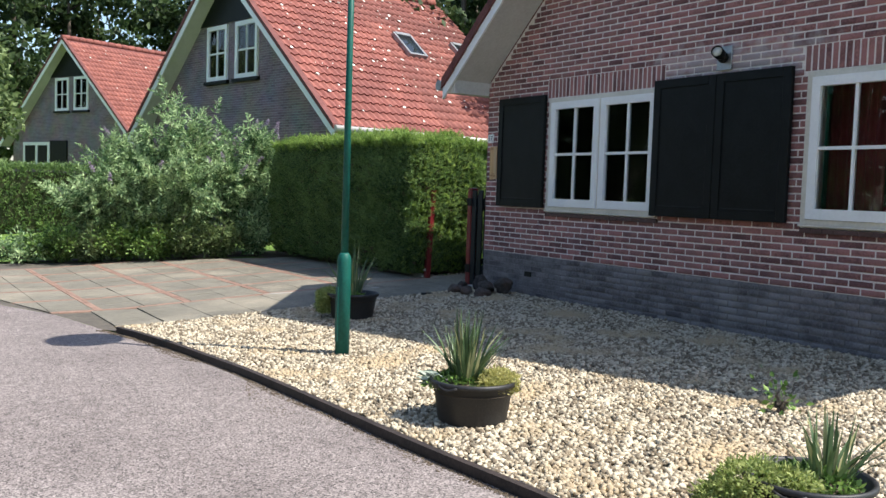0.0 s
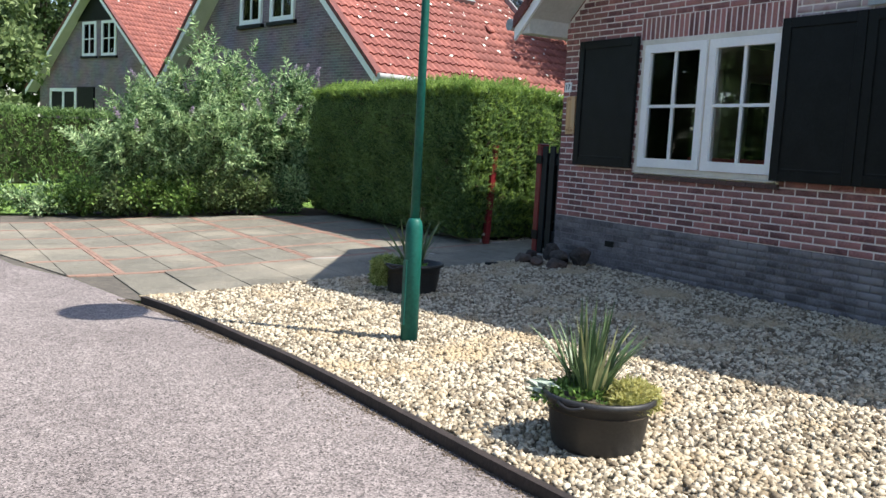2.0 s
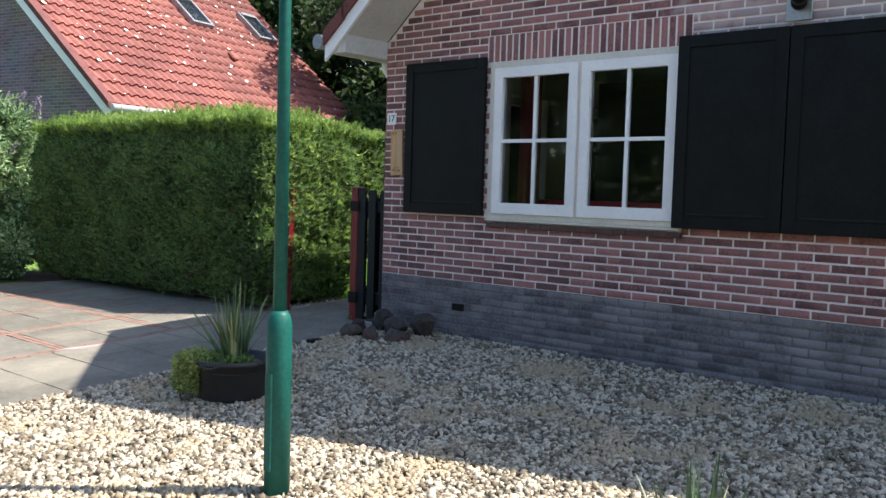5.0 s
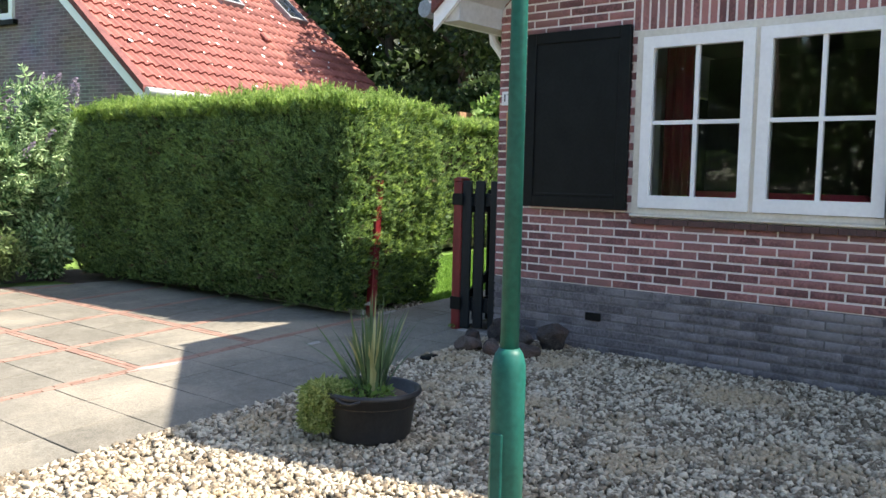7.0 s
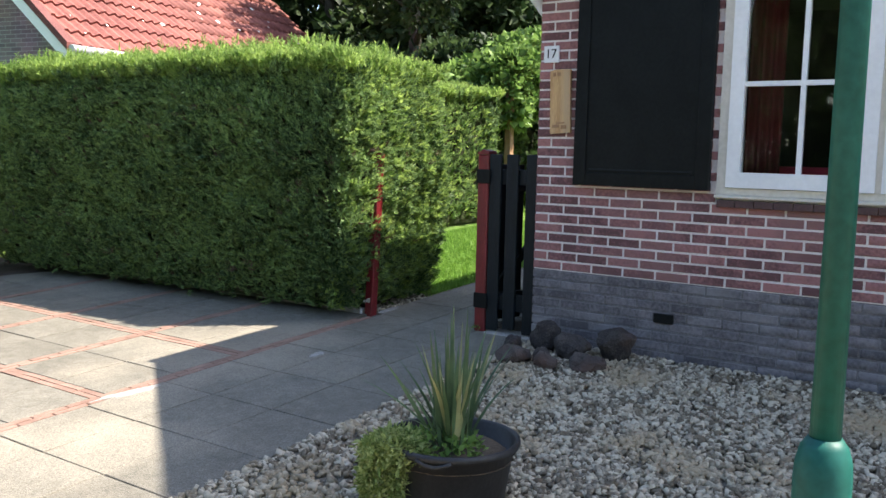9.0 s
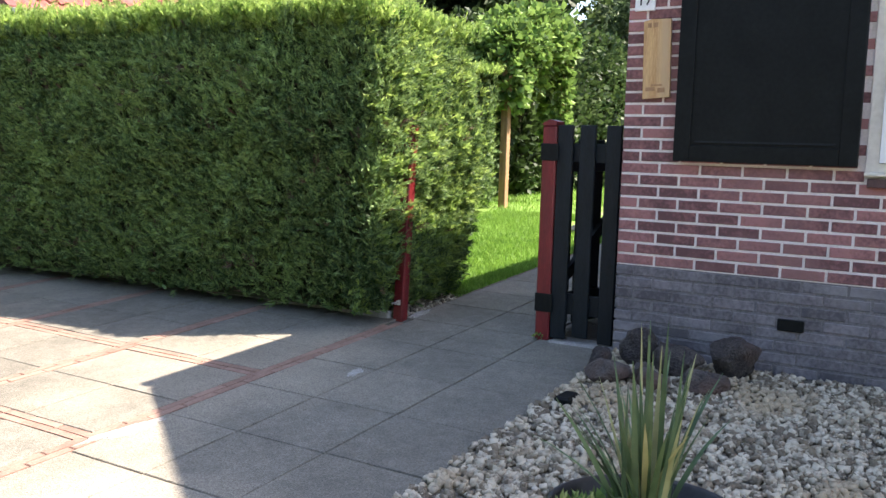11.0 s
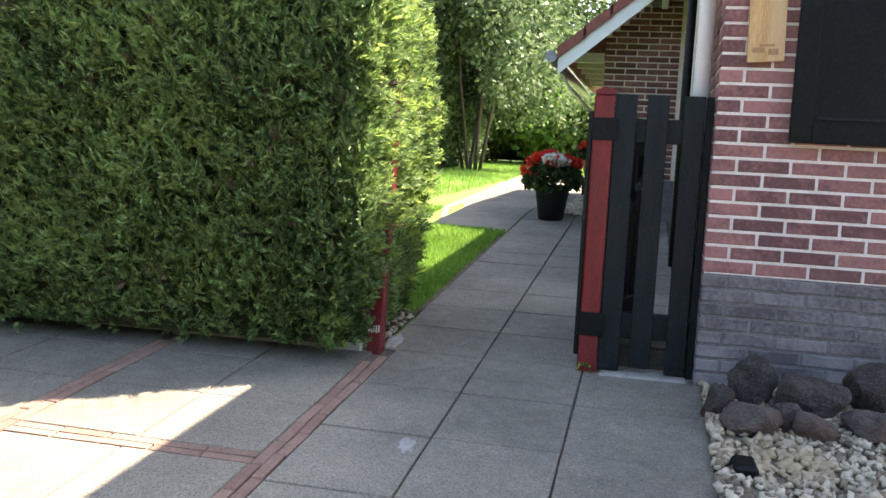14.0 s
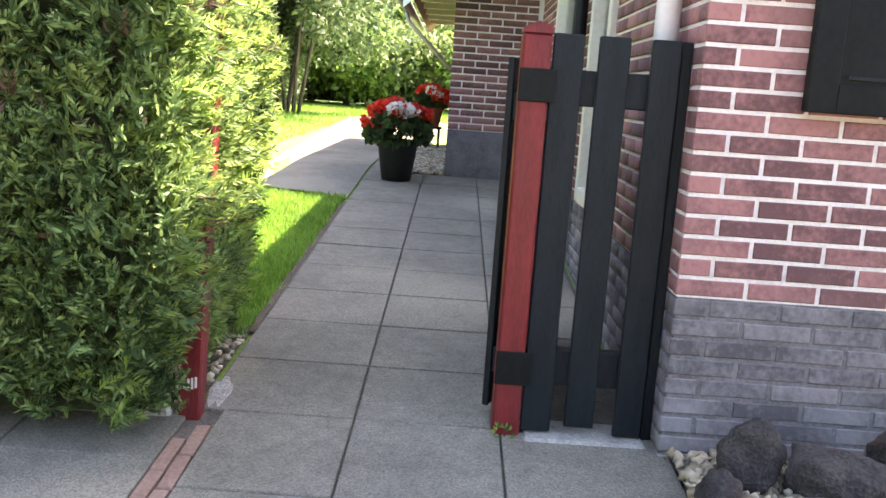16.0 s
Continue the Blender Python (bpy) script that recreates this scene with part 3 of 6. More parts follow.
bm = boxes((WX - 0.012, WX + 0.004, 8.9, 9.03, 0.325, 0.385), bevel=0.004)
part("air_vent", bm, M_BLACK, house, "small black plinth air vent")

# ---- things on the wall ----
lamp = thing("wall_lamp", WX - 0.02, 6.13, 2.66, "dark metal wall spotlight on a galvanised plate", "lamp")
part("backplate", boxes((-0.004, 0.018, -0.085, 0.085, -0.11, 0.11), bevel=0.003), M_STEEL, lamp)
bm = lathe([(0.045, 0), (0.052, 0.01), (0.052, 0.05), (0.03, 0.055), (0.03, 0.07), (0.048, 0.075), (0.055, 0.12), (0.055, 0.19), (0.05, 0.19), (0.045, 0.15)], 20)
bmesh.ops.transform(bm, matrix=pose(-0.01, 0.0, 0, 0, -78, 20), verts=bm.verts)
part("spot_housing", bm, M_BLACK, lamp)
bm = lathe([(0.001, 0.0), (0.046, 0.0), (0.046, 0.006), (0.001, 0.012)], 20)
bmesh.ops.transform(bm, matrix=pose(-0.01, 0.0, 0, 0, -78, 20) @ pose(0, 0, 0.172), verts=bm.verts)
part("lens", bm, M_CREAM, lamp, "frosted lens")

plate = thing("house_number", WX - 0.012, 9.82, 2.02, "small white enamel house number plate reading 17", "sign")
part("plate", boxes((-0.004, 0.012, -0.055, 0.055, -0.055, 0.055), bevel=0.003), M_WHITE, plate)


def lettering(name, body, size, mat, parent, m):
    cu = bpy.data.curves.new(name, "FONT")
    cu.body, cu.size, cu.extrude = body, size, 0.0012
    cu.align_x, cu.align_y = "CENTER", "CENTER"
    tmp = bpy.data.objects.new(name, cu)
    scene.collection.objects.link(tmp)
    bpy.context.view_layer.update()
    me = bpy.data.meshes.new_from_object(tmp.evaluated_get(bpy.context.evaluated_depsgraph_get()))
    bpy.data.objects.remove(tmp)
    me.materials.clear()
    me.materials.append(mat)
    ob = new(name, me)
    ob.parent = parent
    ob.matrix_basis = m
    return ob


lettering("digits", "17", 0.085, M_BLACK, plate, Matrix.Translation((-0.0065, 0, 0)) @ Matrix(((0, 0, -1, 0), (-1, 0, 0, 0), (0, 1, 0, 0), (0, 0, 0, 1))))

plaque = thing("wooden_plaque", WX - 0.014, 9.735, 1.71, "varnished wooden board hung on the brick wall", "plaque", rz=0)
plaque.matrix_world = plaque.matrix_world @ pose(0, 0, 0, -2.5)
bm = bmesh.new()
prism(bm, [(-0.07, -0.205), (0.078, -0.21), (0.072, 0.2), (0.03, 0.21), (-0.075, 0.205)], "x", -0.012, 0.01)
part("board", bm, M_WOOD, plaque)
part("marking", boxes((-0.0145, -0.0125, 0.03, 0.052, 0.165, 0.19), (-0.0145, -0.0125, -0.005, 0.02, 0.165, 0.19)), M_POSTWOOD, plaque)
part("leaf_marking", boxes((-0.0145, -0.0125, 0.01, 0.06, -0.17, -0.15), (-0.0145, -0.0125, -0.045, -0.005, -0.18, -0.155), (-0.0145, -0.0125, -0.03, 0.03, -0.145, -0.135)), M_POSTWOOD, plaque)

# ---- gate ----
gate = thing("garden_gate", 7.0, 10.4, 0.05, "dark grey picket fence panel fixed to a red gate post", "gate")
GZ = 0.05
bm = boxes((-0.055, 0.055, -0.055, 0.034, -0.25, 1.30), bevel=0.008)
bmesh.ops.transform(bm, matrix=Matrix.Translation((0, 0, 0)), verts=bm.verts)
post = part("post", bm, M_RED, gate, "worn red painted square post with sloped top")
bm = bmesh.new()
prism(bm, [(-0.055, 1.301), (0.034, 1.301), (0.034, 1.315), (-0.01, 1.336), (-0.055, 1.325)], "x", -0.055, 0.055)
part("post_cap", bm, M_RED, post)
for y0, y1, zb, dx in ((-0.155, -0.06, 0.04, 0.0), (-0.295, -0.2, 0.06, 0.0), (-0.45, -0.36, 0.04, 0.0), (-0.49, -0.455, 0.01, 0.025)):
    part("picket", boxes((-0.045 + dx, -0.022 + dx, y0, y1, zb, 1.305), bevel=0.004), M_GATE, gate)
for z0, z1 in ((1.09, 1.20), (0.19, 0.31)):
    part("rail", boxes((-0.02, 0.03, -0.452, -0.057, z0, z1), bevel=0.004), M_GATE, gate)
    part("bracket", boxes((-0.064, -0.0565, -0.075, 0.037, z0 + 0.005, z1 - 0.005), bevel=0.002), M_BLACK, gate)
leaf = thing("gate_leaf", 7.07, 10.425, 0.1, "dark grey picket gate leaf with a brace, standing open", "gate", rz=-18)
for k in range(7):
    part("picket", boxes((0.0 + k * 0.142, 0.092 + k * 0.142, 0.02, 0.043, 0.02, 1.18), bevel=0.004), M_GATE, leaf)
for z0, z1 in ((0.98, 1.07), (0.14, 0.23)):
    part("rail", boxes((0.0, 0.94, -0.02, 0.018, z0, z1), bevel=0.004), M_GATE, leaf)
bm = bmesh.new()
prism(bm, [(0.02, 0.235), (0.11, 0.235), (0.93, 0.975), (0.84, 0.975)], "y", -0.018, 0.016)
part("brace", bm, M_GATE, leaf)
part("latch", boxes((0.86, 0.93, 0.046, 0.075, 0.66, 0.75), bevel=0.004), M_BLACK, leaf)
tagged(part("concrete_footing", boxes((6.90, 7.1, 9.93, 10.34, 0.0, 0.082), bevel=0.016), M_CONCRETE), "rough concrete strip under the gate panel", "footing", kind="structure")

hpost = thing("fence_post", 6.945, 11.42, 0.04, "weathered dark red wooden post in the hedge", "post")
bm = boxes((-0.036, 0.036, -0.036, 0.036, -0.2, 1.3), bevel=0.006)
for v in bm.verts:
    v.co.x += 0.05 * max(0.0, v.co.z) / 1.3
    v.co.y -= 0.03 * max(0.0, v.co.z) / 1.3
part("post_body", bm, M_RED, hpost)
bm = bmesh.new()
for k in range(6):
    box(bm, -0.0405, -0.0365, -0.034 + k * 0.012, -0.027 + k * 0.012, 0.13 - 0.004 * (k % 2), 0.165 - 0.006 * k + 0.003 * (k % 3))
part("worn_mark", bm, M_CREAM, hpost, "pale worn lettering strokes")

# ---- street lamp ----
pole = thing("street_lamp", 3.53, 7.31, -0.14, "green painted steel street lamp post with a wide base", "street lamp")
part("base", lathe([(0.062, -0.2), (0.061, 0.82), (0.059, 0.86), (0.05, 0.895), (0.036, 0.915)], 24), M_GREEN, pole)
part("shaft", lathe([(0.033, 0.90), (0.028, 2.4), (0.025, 3.75)], 20), M_GREEN, pole)
part("door_panel", boxes((-0.0655, -0.05, -0.024, 0.024, 0.15, 0.62), bevel=0.004), M_GREEN, pole)
part("lamp_shade", lathe([(0.05, 3.74), (0.07, 3.8), (0.34, 3.86), (0.36, 3.9), (0.30, 3.97), (0.14, 4.05), (0.02, 4.07)], 28), M_ZINC, pole)

# ---- hedge ----
def hedge(name, corners, height, n, label, mat=M_HEDGE, size=0.085, parts=3, seed=1, base_lift=0.12, dense=(1, 1, 1, 1), slim=0.15, dead=0.0, belly=0.0, fringe=0.0, leaflet=0.62, core_top=0.0, fresh_sunlit=None):
    """A clipped hedge over a four-sided plan: a twig core coloured dark for inner shade, and sprays on the sides and
    the top.
    """
    rng = np.random.default_rng(seed)
    c = np.array(corners, float)
    mid = c.mean(0)
    root = thing(name, mid[0], mid[1], ground_z(mid[0]), label, "hedge")
    bpy.context.view_layer.update()
    inner = []
    for u, v in ((0, 0), (1, 0), (1, 1), (0, 1)):
        fu = 0.2 / np.linalg.norm(c[1] - c[0])
        fv = 0.2 / np.linalg.norm(c[3] - c[0])
        u, v = fu + (1 - 2 * fu) * u, fv + (1 - 2 * fv) * v
        inner.append((c[0] * (1 - u) + c[1] * u) * (1 - v) + (c[3] * (1 - u) + c[2] * u) * v)
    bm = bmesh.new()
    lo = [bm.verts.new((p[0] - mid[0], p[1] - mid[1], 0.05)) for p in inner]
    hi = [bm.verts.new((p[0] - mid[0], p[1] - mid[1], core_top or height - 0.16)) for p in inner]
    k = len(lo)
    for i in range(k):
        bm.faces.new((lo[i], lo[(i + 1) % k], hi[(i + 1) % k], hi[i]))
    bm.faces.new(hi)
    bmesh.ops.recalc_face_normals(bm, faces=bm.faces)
    part("twig_shade_core", bm, M_HEDGE_CORE, root)
    pts, nor = [], []
    peri = np.linalg.norm(np.roll(c, -1, 0) - c, axis=1)
    side_area = peri * height * np.array(dense)
    a, b = c[2] - c[0], c[3] - c[1]
    top_area = abs(a[0] * b[1] - a[1] * b[0]) / 2
    total = side_area.sum() + top_area
    for i in range(k):
        m = int(n * side_area[i] / total)
        u, z = rng.random(m), rng.random(m) ** 0.92 * (height - base_lift) + base_lift
        p = c[i] + (c[(i + 1) % k] - c[i]) * u[:, None]
        d = c[(i + 1) % k] - c[i]
        nn = np.array([d[1], -d[0]]) / np.linalg.norm(d)
        if np.dot(nn, c[i] - mid) < 0:
            nn = -nn
        rough = np.array([noise.noise(Vector((q[0] * 2.2, q[1] * 2.2, zz * 2.2))) for q, zz in zip(p, z)]) * 0.06 + np.array([noise.noise(Vector((q[0] * 9, q[1] * 9, zz * 7))) for q, zz in zip(p, z)]) * 0.045
        inset = np.where(z > height - 0.34, (z - height + 0.34) ** 2 * 1.1, 0) + np.where(z < 0.3, (0.3 - z) * 0.35, 0) + rng.random(m) ** 2 * 0.14
        run = np.minimum(u, 1 - u) * peri[i]
        inset = inset + np.where(run < 0.25, (0.25 - run) ** 2 * 1.3, 0) - belly * np.sin(np.pi * np.clip(z / height, 0, 1))
        p = p + nn * (rough - inset)[:, None]
        pts.append(np.column_stack([p, z]))
        nor.append(np.column_stack([np.tile(nn, (m, 1)), np.full(m, 0.25)]))
    m = int(n * top_area / total * 1.2)
    u, v = 0.06 + 0.88 * rng.random((m, 1)), 0.06 + 0.88 * rng.random((m, 1))
    p = (c[0] * (1 - u) + c[1] * u) * (1 - v) + (c[3] * (1 - u) + c[2] * u) * v
    zt = height + fringe * rng.random(m) ** 2 + np.array([noise.noise(Vector((q[0] * 2.0, q[1] * 2.0, 3))) for q in p]) * 0.06 - rng.random(m) * 0.07
    pts.append(np.column_stack([p, zt]))
    nor.append(np.tile([0, 0, 1.0], (m, 1)))
    for i in range(k if fringe else 0):
        m = int(peri[i] * 420 * min(1, dense[i]))
        u = rng.random((m, 1))
        p = c[i] + (c[(i + 1) % k] - c[i]) * u
        p = p + (mid - p) * (rng.random((m, 1)) * 0.12)
        lift = np.array([noise.noise(Vector((q[0] * 6.0, q[1] * 6.0, 8))) for q in p]) * 0.05
        pts.append(np.column_stack([p, height - 0.06 + lift + fringe * 0.6 * rng.random(m)]))
        nor.append(np.tile([0, 0, 1.0], (m, 1)))
    P, N = np.concatenate(pts), np.concatenate(nor)
    P = P - np.array([mid[0], mid[1], 0])
    main = unit(N * 0.75 + rng.normal(size=N.shape) * 0.45 + np.array([0, 0, 0.45]))
    P = P - N * 0.04
    flat = unit(np.cross(main, rng.normal(size=N.shape)))
    ln = size * (0.7 + 0.7 * rng.random((len(P), 1)))
    pos, al, sz = [P], [main], [ln * 0.75]
    for j, f in enumerate(np.linspace(0.12, 0.8, parts)):
        sg = 1 if j % 2 else -1
        pos.append(P + main * ln * f)
        al.append(unit(main + sg * flat * 0.85 + rng.normal(size=N.shape) * 0.12))
        sz.append(ln * leaflet * (1 - 0.48 * f))
    if fresh_sunlit:
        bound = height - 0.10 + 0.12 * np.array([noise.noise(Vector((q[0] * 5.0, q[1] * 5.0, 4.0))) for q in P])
        # top: new growth; south side: paler sprays paint in the sunlight
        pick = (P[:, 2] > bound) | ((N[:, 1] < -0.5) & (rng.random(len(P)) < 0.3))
        leaf_mesh("new_growth", np.concatenate([p[pick] for p in pos]), np.concatenate([a[pick] for a in al]), np.concatenate([z[pick] for z in sz]), slim, fresh_sunlit, root, rng=rng, fold=0.12)
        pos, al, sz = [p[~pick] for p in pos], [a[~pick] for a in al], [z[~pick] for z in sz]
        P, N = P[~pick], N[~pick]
    if dead:
        pick = rng.random(len(P)) < dead
        pick = pick & np.array([noise.noise(Vector(q * 1.7)) > -0.1 for q in P])
        leaf_mesh("dead_spray", np.concatenate([p[pick] for p in pos]), np.concatenate([a[pick] for a in al]), np.concatenate([z[pick] for z in sz]), slim * 0.8, M_DEADLEAF, root, rng=rng, fold=0.12)
        pos, al, sz = [p[~pick] for p in pos], [a[~pick] for a in al], [z[~pick] for z in sz]
    leaf_mesh("foliage", np.concatenate(pos), np.concatenate(al), np.concatenate(sz), slim, mat, root, rng=rng, fold=0.12)
    return root


hedge("clipped_conifer_hedge", [(6.60, 11.38), (8.03, 11.46), (7.6, 16.4), (6.36, 16.0)], 1.98, 36000, "tall clipped green conifer hedge along the driveway", size=0.085, parts=11, leaflet=0.5, seed=3, base_lift=0.05, dense=(1.5, 0.15, 0.25, 1.5), slim=0.125, dead=0.03, belly=0.05, fringe=0.19, fresh_sunlit=M_HEDGE_NEW_SUNLIT)
hedge("garden_hedge", [(9.8, 14.0), (12.42, 13.6), (12.5, 14.5), (9.8, 15.0)], 1.86, 8500, "sunlit clipped conifer hedge in the back garden", size=0.11, parts=7, seed=5, slim=0.13, leaflet=0.55, fringe=0.1, fresh_sunlit=M_HEDGE_NEW_SUNLIT)


tagged(part("hedge_kerb", boxes((6.90, 6.95, 11.47, 15.2, -0.05, 0.115), bevel=0.01), M_CONCRETE), "low rough concrete kerb under the hedge", "kerb", kind="structure")


# ---- outbuilding at the back of the house ----
annex = thing("outbuilding", 12.5, 10.3, 0.4, "brick outbuilding with a low tiled gable roof", "outbuilding")
annex.matrix_world = Matrix.Identity(4)
bm = bmesh.new()
prism(bm, [(7.0, 0.83), (10.70, 0.83), (10.70, 2.45), (7.0, 5.5)], "x", 12.508, 12.75)
annex_wall = part("wall", bm, M_MORTAR, annex, "brown brick wall with pale joints")
part("side_wall", boxes((12.75, 17.0, 10.45, 10.692, 0.83, 2.45)), M_BRICK_BROWN, annex)
part("plinth", boxes((12.504, 12.75, 7.0, 10.70, 0.2, 0.83), (12.75, 17.0, 10.45, 10.70, 0.2, 0.83)), M_PLINTH_MORTAR, annex, "grey painted plinth")


def annex_z(y):
    return 2.03 + 0.83 * (11.11 - y)


bm = bmesh.new()
slab(bm, 12.03, 17.4, 11.11, annex_z(11.11), 7.0, annex_z(7.0), -0.02, 0.05)
annex_roof = part("roof", bm, M_ROOF, annex, "red tiled roof")
bm = bmesh.new()
slab(bm, 12.0, 12.028, 11.14, annex_z(11.14), 7.0, annex_z(7.0), -0.16, 0.0)
part("bargeboard", bm, M_WHITE, annex, "white painted bargeboard")
bm = bmesh.new()
slab(bm, 12.03, 12.5, 11.08, annex_z(11.08), 10.0, annex_z(10.0), -0.075, -0.022)
part("soffit", bm, M_SOFFIT, annex)
for k in range(6):
    part("rafter_end", boxes((12.5 + k * 0.7, 12.58 + k * 0.7, 10.71, 11.05, 2.02, 2.12)), M_SOFFIT, annex)
for k in range(14):
    bm = bmesh.new()
    ya = 11.15 - k * 0.25
    slab(bm, 11.97, 12.16, ya, annex_z(ya) + 0.035, ya - 0.27, annex_z(ya - 0.27) + 0.02, -0.03, 0.085)
    part("verge_tile", bm, M_ROOF, annex_roof)
bm = bmesh.new()
tube(bm, [(11.98, 11.21, 2.02), (17.3, 11.21, 1.98)], 0.06, 0.06, 10)
part("gutter", bm, M_ZINC, annex, "zinc gutter")
bm = bmesh.new()
tube(bm, [(13.6, 11.21, 1.95), (13.6, 11.18, 1.85), (13.6, 10.72, 1.40)], 0.02, 0.02, 10)
part("downpipe", bm, M_SOFFIT, annex)

# side window and door in the long wall of the house
def side_opening(name, x0, x1, z0, z1, label, rail):
    """A cream frame with real glass, set in an opening of the long wall."""
    f = 0.08
    y0, y1 = CY - 0.12, CY + 0.03
    w = part(name, boxes((x0, x0 + f, y0, y1, z0, z1), (x1 - f, x1, y0, y1, z0, z1), (x0 + f, x1 - f, y0, y1, z1 - f, z1), (x0 + f, x1 - f, y0, y1, z0, z0 + f), bevel=0.004), M_CREAM, house, label)
    if rail:
        part("mid_rail", boxes((x0 + f, x1 - f, CY - 0.07, CY, rail - 0.05, rail + 0.05), bevel=0.004), M_CREAM, w)
    p = part("pane", boxes((x0 + f, x1 - f, CY - 0.04, CY - 0.034, z0 + f, z1 - f)), M_GLASS, w)
    p.visible_shadow = False
    return w


side_opening("side_window", *SIDE_WINDOW, "cream framed tall side window", 0.0)
side_door = side_opening("side_door", *SIDE_DOOR, "glazed side door in a cream frame", 0.0)
part("door_stile", boxes((10.27, 10.36, CY - 0.09, CY - 0.02, 0.68, 2.32), bevel=0.004), M_BLACK, side_door)
bm = bmesh.new()
tube(bm, [(9.42, CY + 0.045, 0.3), (9.42, CY + 0.045, 2.5)], 0.035, 0.035, 10)
part("drainpipe", bm, M_BLACK, house, "black plastic drainpipe")

# ---- neighbouring houses ----
def brick_field(name, c1, c2, mortar):
    """Bricks too far off to pick apart, laid out in object space."""
    m = bpy.data.materials.new(name)
    m.use_nodes = True
    n, l = m.node_tree.nodes, m.node_tree.links
    b = n["Principled BSDF"]
    b.inputs["Roughness"].default_value = 0.9
    co = n.new("ShaderNodeTexCoord")
    sep = n.new("ShaderNodeSeparateXYZ")
    com = n.new("ShaderNodeCombineXYZ")
    l.new(co.outputs["Object"], sep.inputs[0])
    l.new(sep.outputs["Y"], com.inputs["X"])
    l.new(sep.outputs["Z"], com.inputs["Y"])
    t = n.new("ShaderNodeTexBrick")
    t.inputs["Scale"].default_value = 1.0
    t.inputs["Brick Width"].default_value = 0.22
    t.inputs["Row Height"].default_value = 0.0625
    t.inputs["Mortar Size"].default_value = 0.006
    t.inputs["Color1"].default_value = (*c1, 1)
    t.inputs["Color2"].default_value = (*c2, 1)
    t.inputs["Mortar"].default_value = (*mortar, 1)
    l.new(com.outputs[0], t.inputs["Vector"])
    no = n.new("ShaderNodeTexNoise")
    no.inputs["Scale"].default_value = 1.3
    no.inputs["Detail"].default_value = 6
    l.new(co.outputs["Object"], no.inputs["Vector"])
    mx = n.new("ShaderNodeMix")
    mx.data_type = "RGBA"
    mx.blend_type = "MULTIPLY"
    mx.inputs["Factor"].default_value = 0.6
    l.new(t.outputs["Color"], mx.inputs["A"])
    l.new(no.outputs["Color"], mx.inputs["B"])
    l.new(mx.outputs["Result"], b.inputs["Base Color"])
    bp = n.new("ShaderNodeBump")
    bp.inputs["Strength"].default_value = 0.5
    bp.inputs["Distance"].default_value = 0.01
    l.new(t.outputs["Fac"], bp.inputs["Height"])
    bp.invert = True
    l.new(bp.outputs["Normal"], b.inputs["Normal"])
    return m


M_FIELD = brick_field("far_brick", (0.32, 0.23, 0.27), (0.20, 0.145, 0.18), (0.43, 0.385, 0.42))


def tile_shape(w=0.205, h=0.36):
    """One wavy roof tile lying in the u, slope plane, with a lip at its foot."""
    vs, fs = [], []
    k = 7
    for s, lift in ((0.0, 0.046), (h, 0.004)):
        for i in range(k):
            f = i / (k - 1)
            vs.append((f * w, s, lift + 0.022 * math.sin(f * 2 * math.pi) + 0.02))
    for i in range(k):
        f = i / (k - 1)
        vs.append((f * w, 0.0, 0.022 * math.sin(f * 2 * math.pi) + 0.004))
    for i in range(k - 1):
        fs.append((i, i + 1, k + i + 1, k + i))
        fs.append((2 * k + i, 2 * k + i + 1, i + 1, i))
    return vs, fs


